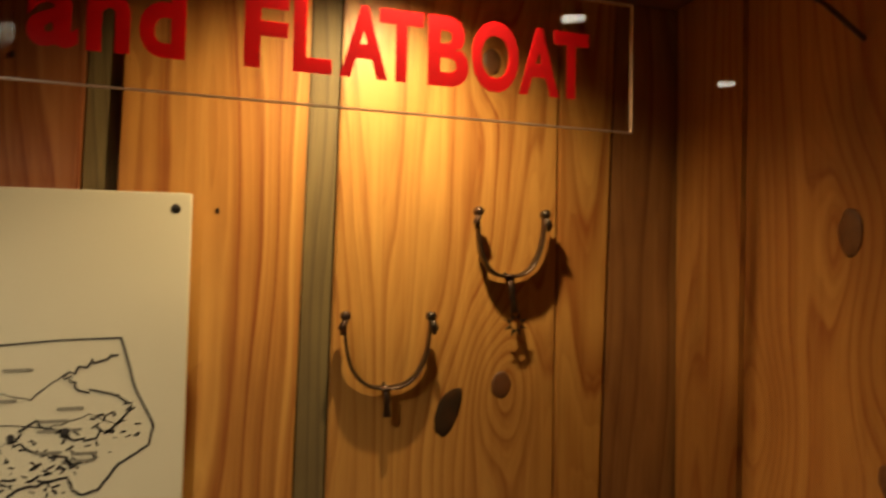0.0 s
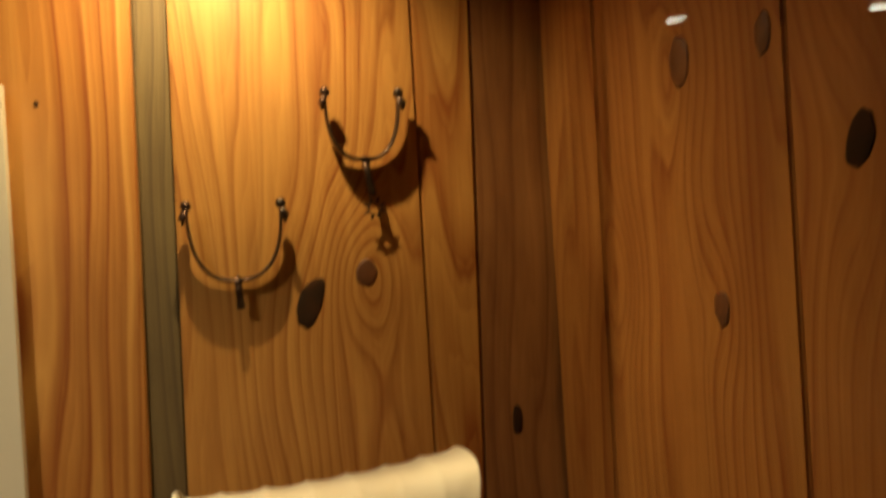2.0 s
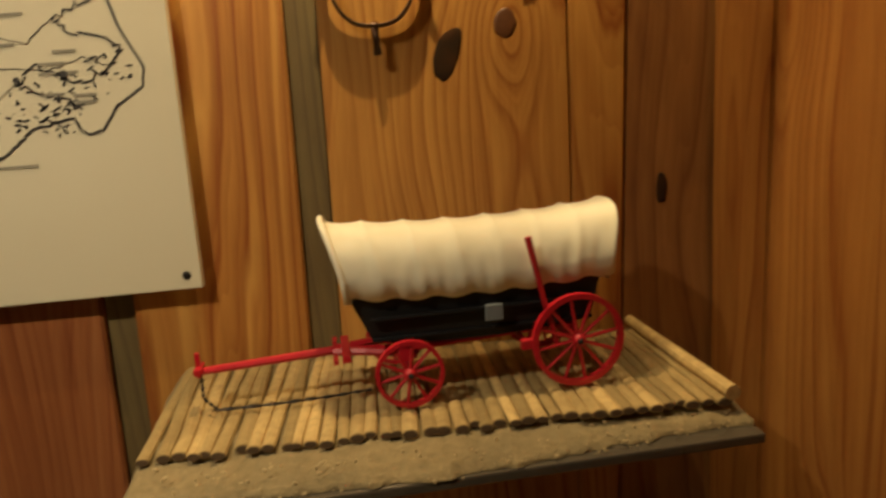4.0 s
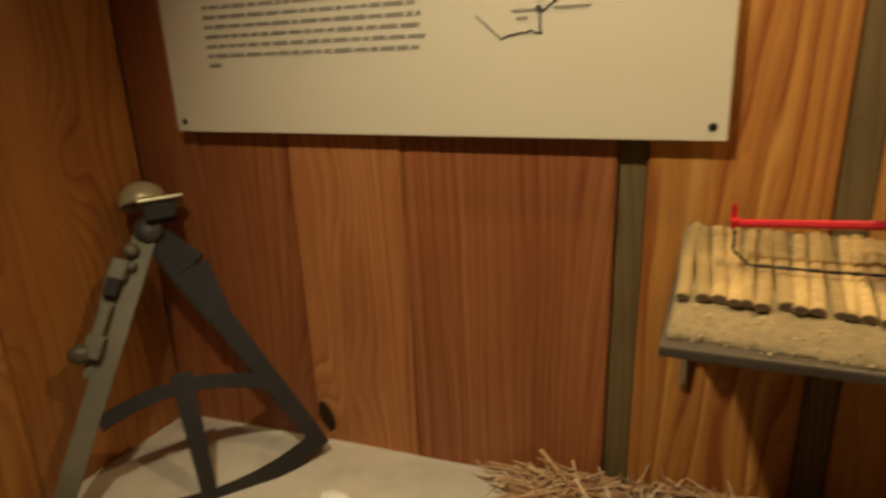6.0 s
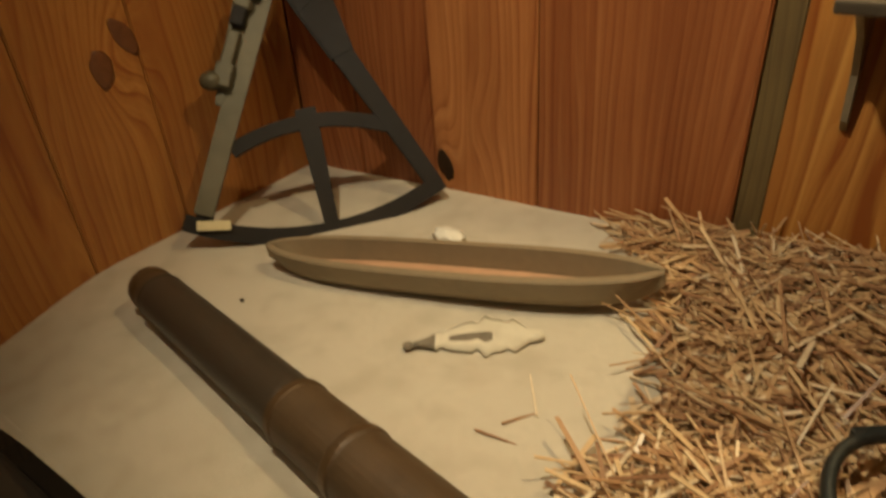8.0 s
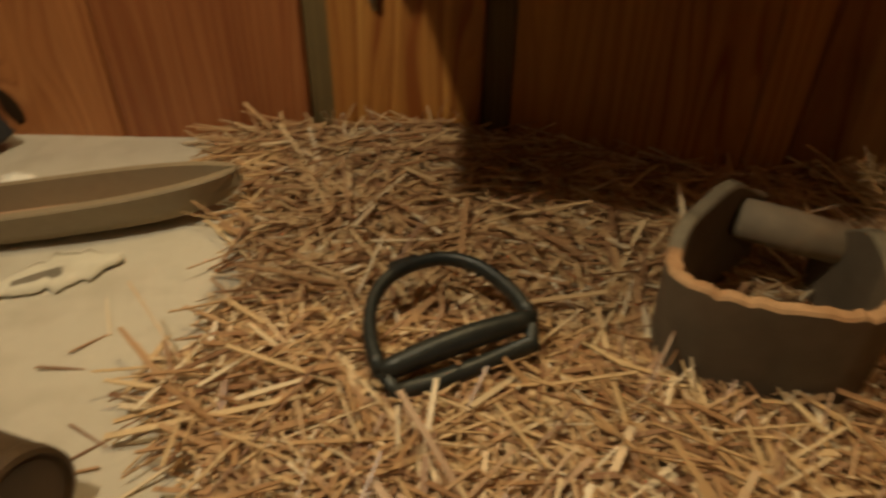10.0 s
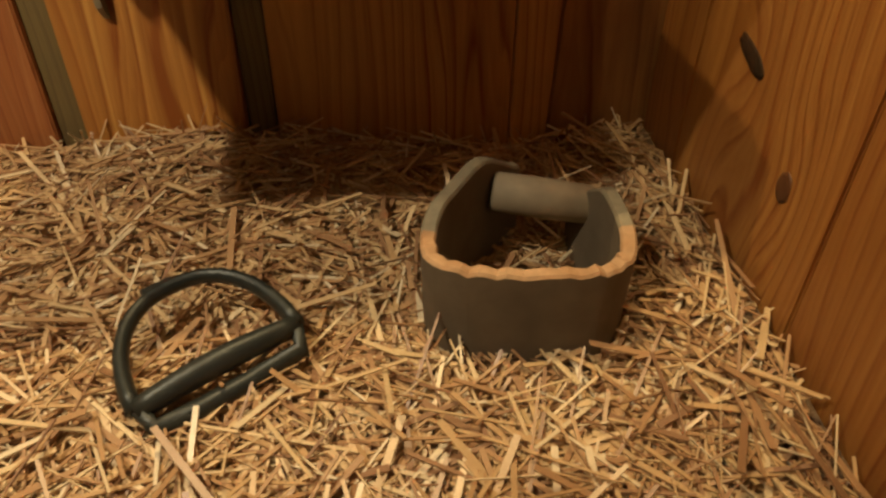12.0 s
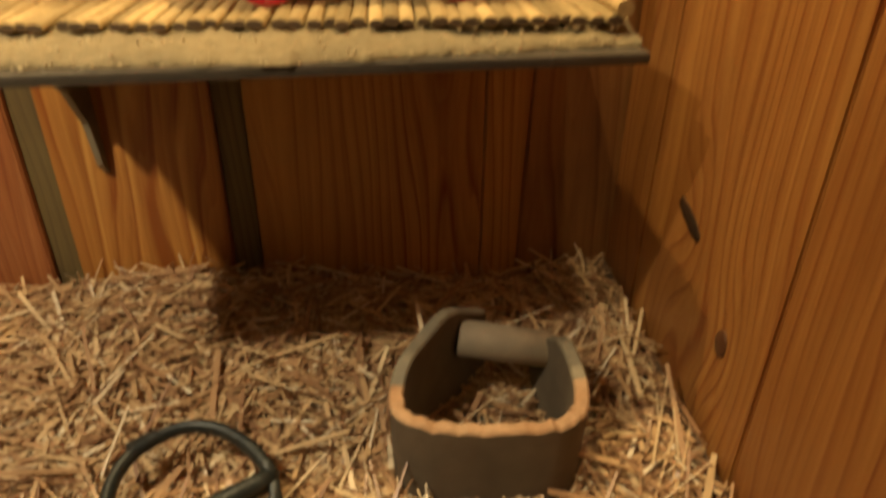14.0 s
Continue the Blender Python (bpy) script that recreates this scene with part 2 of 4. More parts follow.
M_INKSOFT = plain("print_grey", (0.26, 0.235, 0.18), 0.6, spread=0.25, scale=400, bump=0)
M_PIN = plain("pin_dark", (0.05, 0.045, 0.04), 0.35, metal=0.8, scale=200)
M_RED = translucent("letter_red", (0.90, 0.035, 0.05))
M_IRON = plain("old_iron", (0.085, 0.065, 0.05), 0.36, metal=0.85, spread=0.5, scale=160, bump=0.5, second=(0.12, 0.05, 0.025))
M_STIRIRON = plain("blackened_iron", (0.030, 0.034, 0.030), 0.42, metal=0.35, spread=0.4, scale=140, bump=0.5, second=(0.045, 0.047, 0.038))
M_CLOTH = plain("deck_cloth", (0.56, 0.51, 0.40), 0.9, spread=0.16, scale=180, bump=0.5, depth=0.0010, second=(0.45, 0.40, 0.30), spec=0.15)
M_CANVAS = plain("wagon_canvas", (0.80, 0.74, 0.56), 0.85, spread=0.06, scale=350, bump=0.3, second=(0.72, 0.65, 0.46), spec=0.2)
M_WAGRED = plain("wagon_red", (0.50, 0.012, 0.022), 0.4, spread=0.2, scale=150, second=(0.36, 0.01, 0.016))
M_WAGBODY = plain("wagon_black", (0.016, 0.016, 0.017), 0.5, spread=0.4, scale=120, second=(0.024, 0.022, 0.02), spec=0.2)
M_WAGGREY = plain("wagon_plate", (0.20, 0.23, 0.25), 0.5, scale=200)
M_LOG = plain("log", (0.58, 0.41, 0.17), 0.75, spread=0.5, scale=170, bump=0.8, second=(0.30, 0.19, 0.075), spec=0.2, vary=0.85)
M_LOGEND = plain("log_end", (0.10, 0.06, 0.028), 0.8, spread=0.5, scale=260)
M_DIRT = plain("packed_earth", (0.27, 0.205, 0.105), 0.95, spread=0.45, scale=120, bump=1.0, depth=0.003, second=(0.17, 0.135, 0.075), spec=0.1)
M_ACRYL = plain("shelf_edge", (0.085, 0.07, 0.05), 0.25, spread=0.25, scale=50, bump=0.05)
# straw brown made dark, so the colour carries the shade between stems
M_STRAWSHADE = plain("shaded_straw_bed", (0.16, 0.10, 0.055), 0.9, spread=0.6, scale=130, bump=1.0, depth=0.004)
M_WSTIR = plain("grey_stirrup_wood", (0.150, 0.118, 0.080), 0.7, spread=0.25, scale=70, bump=0.35, second=(0.088, 0.076, 0.056), spec=0.25)
M_WRIM = plain("worn_stirrup_rim", (0.44, 0.275, 0.150), 0.75, spread=0.4, scale=160, bump=0.7, second=(0.30, 0.145, 0.06), spec=0.2)
M_WTOP = plain("pale_stirrup_edge", (0.23, 0.19, 0.12), 0.7, spread=0.3, scale=120, bump=0.5, second=(0.15, 0.125, 0.085))
M_ROLLER = plain("roller_wood", (0.34, 0.265, 0.165), 0.7, spread=0.35, scale=90, bump=0.4, second=(0.17, 0.14, 0.10))
M_BOAT = plain("boat_wood", (0.26, 0.20, 0.118), 0.65, spread=0.2, scale=110, bump=0.3, second=(0.22, 0.17, 0.10))
M_BOATIN = plain("boat_inside", (0.52, 0.31, 0.18), 0.7, spread=0.2, scale=110, bump=0.3)
M_DRAW = plain("scope_draw", (0.045, 0.034, 0.022), 0.45, spread=0.3, scale=110, second=(0.05, 0.042, 0.03))
M_SCOPE = plain("scope_leather", (0.070, 0.042, 0.018), 0.55, spread=0.4, scale=110, bump=0.5, second=(0.10, 0.06, 0.026))
M_SCOPEBAND = plain("scope_band", (0.11, 0.065, 0.028), 0.4, metal=0.3, spread=0.3, scale=110)
M_EBONY = plain("ebony", (0.017, 0.014, 0.011), 0.58, spread=0.5, scale=90, second=(0.028, 0.023, 0.016), spec=0.22)
M_BRASS = plain("dull_brass", (0.46, 0.41, 0.23), 0.33, metal=0.35, spread=0.25, scale=120, second=(0.20, 0.17, 0.09))
M_ARM = plain("brass_arm", (0.105, 0.094, 0.055), 0.5, metal=0.25, spread=0.2, scale=90, second=(0.17, 0.15, 0.095))
M_IVORY = plain("ivory", (0.66, 0.58, 0.34), 0.4, spread=0.1, scale=200)
M_COTTON = plain("cotton", (0.85, 0.82, 0.70), 0.95, spread=0.06, scale=250, bump=0.8)
M_DOWN = plain("feather_pale", (0.66, 0.61, 0.47), 0.9, spread=0.2, scale=260, bump=0.6, second=(0.50, 0.45, 0.34))
M_FEATHER = plain("feather_dark", (0.20, 0.17, 0.12), 0.8, spread=0.3, scale=300)
M_GLASS = sheet_glass("front_glass", ior=1.45)
M_ACRYLIC = sheet_glass("sign_acrylic", (0.95, 0.94, 0.92), ior=1.25)
M_CLEAR = sheet_glass("clear_back", ior=1.0)
M_EDGE = plain("acrylic_edge", (0.62, 0.46, 0.36), 0.25, spread=0.1, scale=100)
M_FRAME = plain("dark_frame", (0.045, 0.032, 0.02), 0.5, scale=40)
M_ROOM = plain("room_paint", (0.20, 0.15, 0.10), 0.8, scale=8)
M_FLOORR = plain("room_floor", (0.12, 0.09, 0.06), 0.6, scale=8)
M_LAMP = glow("downlight_face", (1.0, 0.88, 0.68), 30.0)
M_SCREEN = glow("screen_face", (0.62, 0.70, 1.0), 4.0)


# straw stems: each stem its own tone
def straw_material():
    n = Nodes("straw")
    g = n.t.nodes.new("ShaderNodeNewGeometry")
    r = g.outputs["Random Per Island"]
    v = n.coords()
    col = n.ramp(r, [(0.0, (0.24, 0.12, 0.06)), (0.28, (0.44, 0.25, 0.12)), (0.58, (0.61, 0.40, 0.195)), (0.86, (0.77, 0.58, 0.32)), (1.0, (0.88, 0.77, 0.55))])
    col = n.mix(n.math("MULTIPLY", n.noise(v, 90, 3), 0.45), col, (0.28, 0.165, 0.085))
    n.link(col, n.b.inputs["Base Color"])
    n.b.inputs["Roughness"].default_value = 0.36
    n.b.inputs["Specular IOR Level"].default_value = 0.6
    n.bump(n.noise(v, 600, 2), 0.3, 0.0004)
    return n.mat


M_STRAW = straw_material()

# ---- the case: sizes ----
X0, X1, YG, ZTOP = -1.0, 0.298, -0.612, 1.885


def smooth(a, b, x):
    k = min(1.0, max(0.0, (x - a) / (b - a)))
    return k * k * (3 - 2 * k)


def deck(x, y):
    """Height of the cloth: it dips to one end and to the front corner."""
    z = 0.80 + 0.085 * (min(x, -0.36) + 0.56)
    z -= 0.035 * smooth(-0.36, -0.60, y) * smooth(-0.72, -0.98, x)
    return z + 0.003 * noise.noise((x * 5, y * 5, 0.3))


def straw_top(x, y):
    """Height of the straw heap."""
    edge = float(np.interp(y, (-0.60, -0.50, -0.46, -0.39, -0.30, -0.246, -0.154, -0.08, 0.0), (-0.15, -0.19, -0.24, -0.325, -0.302, -0.314, -0.346, -0.40, -0.495)))
    edge += 0.02 * noise.noise((y * 22, 0, 4.0))
    k = smooth(edge, edge + 0.07, x)
    z = deck(x, y) + k * (0.4 + 0.6 * smooth(-0.42, -0.20, x)) * (0.006 + 0.010 * smooth(-0.22, -0.03, y) * smooth(0.02, -0.10, x) + 0.012 * smooth(-0.12, -0.02, y) + 0.024 * smooth(0.19, 0.30, x) + 0.008 * math.exp(-((x + 0.19) / 0.06) ** 2 - ((y + 0.05) / 0.06) ** 2) + 0.010 * noise.noise((x * 9, y * 9, 2.0)))
    z -= k * 0.009 * math.exp(-(math.hypot(x - 0.124, y + 0.26) / 0.11) ** 4)
    return z, k


# ---- structure: board walls, roof, deck ----
def plank(parent, material, axis, a0, a1, plane, z0, z1, thick, a0t=None, a1t=None, name="plank"):
    """One board. axis 'x': on a wall across x at y = plane; axis 'y': across y at x = plane. thick leads away from the room."""
    bm = bmesh.new()
    vs = box(bm, (0, 0, 0), (1, 1, 1), 0)
    for v in vs:
        lo = a0 if (a0t is None or v.co.z < 0.5) else a0t
        hi = a1 if (a1t is None or v.co.z < 0.5) else a1t
        a = lo + v.co.x * (hi - lo)
        d = plane + v.co.y * thick
        zz = z0 + v.co.z * (z1 - z0)
        v.co = Vector((a, d, zz)) if axis == "x" else Vector((d, a, zz))
    bmesh.ops.recalc_face_normals(bm, faces=bm.faces[:])
    bmesh.ops.bevel(bm, geom=[e for e in bm.edges if abs(e.verts[0].co.z - e.verts[1].co.z) > 0.3], offset=0.0018, segments=2, affect="EDGES")
    return part(name, bm, material, parent)


def knot(parent, at, normal, rx, rz, material=None, tilt=0.0):
    """A dark knot, a low lens let into its board."""
    bm = bmesh.new()
    bmesh.ops.create_uvsphere(bm, u_segments=30, v_segments=8, radius=1.0)
    n = Vector(normal)
    m = Matrix.Translation(at) @ n.to_track_quat("Z", "Y").to_matrix().to_4x4() @ pose(0, 0, 0, 0, 0, tilt)
    for v in bm.verts:
        k = 1 + 0.20 * noise.noise(v.co * 1.6 + Vector(at) * 9)
        v.co = m @ Vector((v.co.x * rx * k, v.co.y * rz * k, v.co.z * 0.0012))
    return part("knot", bm, material or M_KNOT, parent, smooth=True)


def wall_backing(name, lo, hi, label):
    bm = bmesh.new()
    box(bm, lo, hi)
    return tagged(part(name, bm, M_DARKB), label, "wall", kind="structure")


wall_back = wall_backing("wall_back", (X0 - 0.06, 0.022, 0.55), (X1 + 0.06, 0.06, ZTOP), "back wall of upright orange pine boards")
wall_left = wall_backing("wall_left", (X0 - 0.06, YG, 0.55), (X0 - 0.022, 0.0218, ZTOP), "side wall of upright knotty pine boards")
wall_right = wall_backing("wall_right", (X1 + 0.022, YG, 0.55), (X1 + 0.06, 0.0218, ZTOP), "side wall of upright knotty pine boards")

ZB, ZT = 0.60, ZTOP - 0.002
board_left = plank(wall_back, M_LOW, "x", X0 + 0.001, -0.877, 0.0, ZB, ZT, 0.021)
plank(wall_back, M_LOW, "x", -0.8755, -0.729, 0.001, ZB, ZT, 0.021)
board_knot = plank(wall_back, M_LOWPALE, "x", -0.7275, -0.563, 0.0, ZB, ZT, 0.021)
plank(wall_back, M_LOW, "x", -0.5615, -0.322, 0.001, ZB, ZT, 0.021, -0.5615, -0.302)
plank(wall_back, M_BATTEN, "x", -0.3215, -0.2925, 0.008, ZB, ZT, 0.013, -0.3015, -0.2715, "batten")
plank(wall_back, M_BOLD, "x", -0.292, -0.127, 0.0, ZB, ZT, 0.021, -0.271, -0.107)
plank(wall_back, M_BATTEN, "x", -0.1265, -0.0955, 0.006, ZB, ZT, 0.015, -0.1065, -0.0765, "batten")
board_spur = plank(wall_back, M_BACK, "x", -0.095, 0.150, 0.0, ZB, ZT, 0.021, -0.076, 0.154)
plank(wall_back, M_BACK, "x", 0.1512, 0.186, 0.0008, ZB, ZT, 0.021, 0.1552, 0.222)
board_dark = plank(wall_back, M_DARKB, "x", 0.1872, X1 + 0.015, 0.003, ZB, ZT, 0.018, 0.2232, X1 + 0.015)
for at, rx, rz in (((0.092, -0.0002, 1.467), 0.011, 0.013), ((0.077, -0.0002, 1.801), 0.010, 0.014)):
    knot(board_spur, at, (0, -1, 0), rx, rz)
knot(board_spur, (0.036, -0.0002, 1.442), (0, -1, 0), 0.012, 0.025, M_HOLE, -20)
knot(board_dark, (0.246, 0.0026, 1.30), (0, -1, 0), 0.006, 0.016, M_HOLE)
knot(board_knot, (-0.711, -0.0002, 0.826), (0, -1, 0), 0.013, 0.023, M_HOLE, 20)

for a, b in ((-0.245, -0.001), (-0.392, -0.2465), (-0.608, -0.3935)):
    bl = plank(wall_left, M_SIDE, "y", a, b, X0, ZB, ZT, -0.021)
    if b == -0.2465:
        knot(bl, (X0 + 0.0002, -0.298, 1.010), (1, 0, 0), 0.014, 0.024)
        knot(bl, (X0 + 0.0002, -0.258, 1.040), (1, 0, 0), 0.012, 0.026, None, 25)
for a, b, a2 in ((-0.088, -0.001, -0.112), (-0.328, -0.0905, -0.334), (-0.608, -0.3295, -0.608)):
    bt = {-0.001: -0.001, -0.0905: -0.1145, -0.3295: -0.3350}[b]
    br = plank(wall_right, M_SIDE, "y", a, b, X1, ZB, ZT, 0.021, a2, bt)
    for ky, kz, rx, rz, mt in ((-0.231, 1.618, 0.011, 0.020, None), (-0.316, 1.612, 0.007, 0.014, None), (-0.382, 1.533, 0.009, 0.017, M_HOLE),
                               (-0.262, 1.431, 0.008, 0.013, None), (-0.183, 0.996, 0.025, 0.008, M_HOLE), (-0.273, 0.937, 0.009, 0.012, None)):
        if a < ky < b:
            knot(br, (X1 - 0.0002, ky, kz), (-1, 0, 0), rx, rz, mt, -18 if mt else 0)

bm = bmesh.new()
box(bm, (X0 - 0.06, YG - 0.02, ZTOP), (X1 + 0.06, 0.06, ZTOP + 0.03))
tagged(part("ceiling", bm, M_ROOF), "dark red-brown board roof of the case", "ceiling", kind="structure")

bm = bmesh.new()
nx, ny = 90, 44
grid = [[bm.verts.new((X0 + (X1 - X0) * i / nx, -0.60 + 0.60 * j / ny, deck(X0 + (X1 - X0) * i / nx, -0.60 + 0.60 * j / ny))) for j in range(ny + 1)] for i in range(nx + 1)]
for i in range(nx):
    for j in range(ny):
        bm.faces.new((grid[i][j], grid[i + 1][j], grid[i + 1][j + 1], grid[i][j + 1]))
floor = tagged(part("floor", bm, M_CLOTH, smooth=True), "case floor covered with plain beige cloth", "floor", kind="structure")

bm = bmesh.new()
box(bm, (X0 - 0.06, YG - 0.03, 0.0), (X1 + 0.06, YG + 0.004, 0.745), 0.003)
tagged(part("case_front", bm, M_FRAME), "dark wooden base below the case window", "base", kind="structure")

window = thing("window_1", "clear glass front of the display case", "window", kind="structure")
bm = bmesh.new()
box(bm, (X0 - 0.05, YG, 0.746), (X1 + 0.05, YG + 0.004, ZTOP - 0.001))
bm.normal_update()
for f in bm.faces:
    f.material_index = 0 if f.normal.y < -0.5 else 1
pane = part("pane", bm, M_GLASS, window)
pane.data.materials.append(M_CLEAR)
pane.visible_shadow = False

# ---- the dim room behind the window ----
for name, lo, hi, mt, kind in (("room_floor", (-5, -7, -0.1), (7, 3, 0), M_FLOORR, "floor"), ("room_ceiling", (-5, -7, 2.76), (7, 3, 2.9), M_ROOM, "ceiling"),
                         ("wall_room_south", (-5, -7.1, 0), (7, -7, 2.76), M_ROOM, "wall"), ("wall_room_west", (-5.1, -7, 0), (-5, 3, 2.76), M_ROOM, "wall"),
                         ("wall_room_east", (7, -7, 0), (7.1, 3, 2.76), M_ROOM, "wall"), ("wall_room_north", (-5, 3, 0), (7, 3.1, 2.76), M_ROOM, "wall")):
    bm = bmesh.new()
    box(bm, lo, hi)
    tagged(part(name, bm, mt), "dim brown " + kind + " of the museum room", kind, kind="structure")
for x, y in ((1.24, -3.33), (2.565, -3.96), (3.70, -3.58)):
    lamp = thing("ceiling_light", "small round recessed ceiling downlight, lit", "lamp", "room downlights", at=(x, y, 2.76))
    bm = bmesh.new()
    bmesh.ops.create_cone(bm, cap_ends=True, segments=24, radius1=0.06, radius2=0.06, depth=0.01)
    part("diffuser", bm, M_LAMP, lamp).location = (0, 0, -0.006)
    bm = bmesh.new()
    arc_band(bm, (0, 0), 0.062, 0.08, 0, 360, -0.012, 0.0, 32)
    part("trim_ring", bm, M_ROOM, lamp).rotation_euler = (radians(90), 0, 0)
screen = thing("wall_screen", "pale blue lit screen on the far room wall", "screen", at=(6.93, -5.32, 1.43))
bm = bmesh.new()
box(bm, (0.02, -0.5, -0.5), (0.068, 0.5, 0.5), 0.01)
part("casing", bm, M_ROOM, screen)
bm = bmesh.new()
box(bm, (0.012, -0.46, -0.46), (0.0195, 0.46, 0.46))
part("display", bm, M_SCREEN, screen)
bm = bmesh.new()
box(bm, (0.004, -0.46, 0.14), (0.0115, 0.46, 0.19))
part("dark_bar", bm, M_ROOM, screen)

# ---- text panel with map ----
PX0, PX1, PZ0, PZ1, PY = -0.89, -0.210, 1.241, 1.646, -0.019


def px_at(x):
    """The panel hangs a little askew: its lower edge falls towards one end."""
    return 0.010 * (x - PX1) / (PX1 - PX0)


panel = thing("text_panel", "cream text panel with a printed outline map", "sign", at=(0, 0, 0))
bm = bmesh.new()
for v in box(bm, (PX0, PY, PZ0), (PX1, 0.0 - 0.009, PZ1), 0.0012):
    v.co.z += px_at(v.co.x)
part("board", bm, M_PANEL, panel)
for x in (PX0 + 0.014, PX1 - 0.013):
    for z in (PZ0 + 0.013, PZ1 - 0.014):
        bm = bmesh.new()
        bmesh.ops.create_uvsphere(bm, u_segments=14, v_segments=8, radius=0.0042)
        for v in bm.verts:
            v.co = Vector((x + v.co.x, PY + v.co.y * 0.35, z + v.co.z + px_at(x)))
        part("pin", bm, M_PIN, panel, smooth=True)


def stroke(name, pts, width, material, parent, y):
    """A printed line: a flat ribbon through (x, z) points on the board."""
    bm = bmesh.new()
    ps = [Vector(p) for p in pts]
    rows = []
    for i, p in enumerate(ps):
        d = (ps[min(i + 1, len(ps) - 1)] - ps[max(i - 1, 0)]).normalized()
        s = Vector((-d.y, d.x)) * width / 2
        rows.append([bm.verts.new((q.x, y, q.y + px_at(q.x))) for q in (p + s, p - s)])
    for q, w in zip(rows, rows[1:]):
        bm.faces.new((q[0], w[0], w[1], q[1]))
    return part(name, bm, material, parent)


def wiggle(pts, rough, steps, seed):
    rnd = random.Random(seed)
    out = []
    for a, b in zip(pts, pts[1:]):
        for i in range(steps):
            k = i / steps
            out.append((a[0] + (b[0] - a[0]) * k + rnd.uniform(-rough, rough), a[1] + (b[1] - a[1]) * k + rnd.uniform(-rough, rough)))
    return out + [pts[-1]]


INKY = PY - 0.0006
coast = [(-0.263, 1.520), (-0.250, 1.475), (-0.235, 1.445), (-0.238, 1.428), (-0.262, 1.413), (-0.278, 1.392), (-0.292, 1.390), (-0.301, 1.404), (-0.335, 1.398),
         (-0.352, 1.385), (-0.372, 1.372), (-0.386, 1.362)]
stroke("map_line", wiggle(coast[:5], 0.0004, 5, 1), 0.0020, M_INK, panel, INKY)
stroke("map_line", wiggle(coast[4:], 0.0013, 6, 2), 0.0024, M_INK, panel, INKY)
stroke("map_line", wiggle([(-0.388, 1.366), (-0.385, 1.342), (-0.395, 1.345), (-0.411, 1.344), (-0.427, 1.339)], 0.001, 4, 3), 0.0022, M_INK, panel, INKY)
stroke("map_line", [(-0.427, 1.339), (-0.440, 1.350), (-0.454, 1.363)], 0.0014, M_INK, panel, INKY)
stroke("map_line", [(-0.263, 1.520), (-0.31, 1.519), (-0.40, 1.512), (-0.47, 1.506)], 0.0015, M_INK, panel, INKY)
stroke("map_line", wiggle([(-0.263, 1.508), (-0.284, 1.500), (-0.306, 1.490), (-0.296, 1.478), (-0.268, 1.474), (-0.252, 1.462), (-0.262, 1.446), (-0.285, 1.436), (-0.306, 1.440), (-0.325, 1.452)], 0.0030, 7, 4), 0.0020, M_INK, panel, INKY)
stroke("map_line", wiggle([(-0.325, 1.452), (-0.345, 1.437), (-0.325, 1.428), (-0.305, 1.420), (-0.292, 1.412)], 0.0030, 6, 5), 0.0020, M_INK, panel, INKY)
stroke("map_line", wiggle([(-0.306, 1.490), (-0.330, 1.470), (-0.36, 1.478), (-0.40, 1.458)], 0.0012, 6, 6), 0.0010, M_INK, panel, INKY)
stroke("map_line", wiggle([(-0.343, 1.440), (-0.365, 1.420), (-0.382, 1.395), (-0.388, 1.366)], 0.0008, 6, 7), 0.0007, M_INKSOFT, panel, INKY)
stroke("map_line", wiggle([(-0.262, 1.446), (-0.285, 1.456), (-0.316, 1.446), (-0.36, 1.452), (-0.43, 1.438)], 0.0010, 6, 8), 0.0009, M_INK, panel, INKY)
rnd = random.Random(11)
for k in range(95):
    i = rnd.randrange(3, len(coast) - 3)
    a = Vector(coast[i]) + Vector((rnd.uniform(-0.045, -0.002), rnd.uniform(0.0, 0.03)))
    b = a + Vector((rnd.uniform(-0.007, 0.007), rnd.uniform(-0.005, 0.005)))
    stroke("map_line", [tuple(a), tuple(b)], rnd.uniform(0.0012, 0.0024), M_INK, panel, INKY)
for x, z, w in ((-0.40, 1.365, 0.032), (-0.405, 1.358, 0.012), (-0.355, 1.366, 0.036), (-0.312, 1.452, 0.022), (-0.300, 1.444, 0.018), (-0.312, 1.444, 0.024), (-0.315, 1.426, 0.02),
                (-0.288, 1.424, 0.020), (-0.288, 1.418, 0.017), (-0.355, 1.470, 0.03), (-0.40, 1.482, 0.026), (-0.34, 1.495, 0.022), (-0.41, 1.445, 0.03), (-0.30, 1.462, 0.02)):
    stroke("map_word", [(x - w / 2, z), (x + w / 2, z)], 0.0026, M_INKSOFT, panel, INKY - 0.0003)
for x, z in ((-0.388, 1.366), (-0.343, 1.440), (-0.303, 1.443)):
    bm = bmesh.new()
    bmesh.ops.create_circle(bm, cap_ends=True, segments=14, radius=0.0032)
    for v in bm.verts:
        v.co = Vector((x + v.co.x, INKY - 0.0006, z + v.co.y + px_at(x)))
    part("map_dot", bm, M_INK, panel)
# lines of print too small to read, as bars
rnd = random.Random(5)


def words(x0, x1, z):
    """One printed line: a row of word-long bars."""
    bm = bmesh.new()
    x = x0
    while x < x1 - 0.002:
        w = min(rnd.uniform(0.007, 0.026), x1 - x)
        h = 0.0021 + rnd.uniform(-0.0003, 0.0003)
        bm.faces.new([bm.verts.new((q, INKY, r + px_at(q))) for q, r in ((x, z - h), (x + w, z - h), (x + w, z + h), (x, z + h))])
        x += w + 0.0032
    part("text_line", bm, M_INKSOFT, panel)


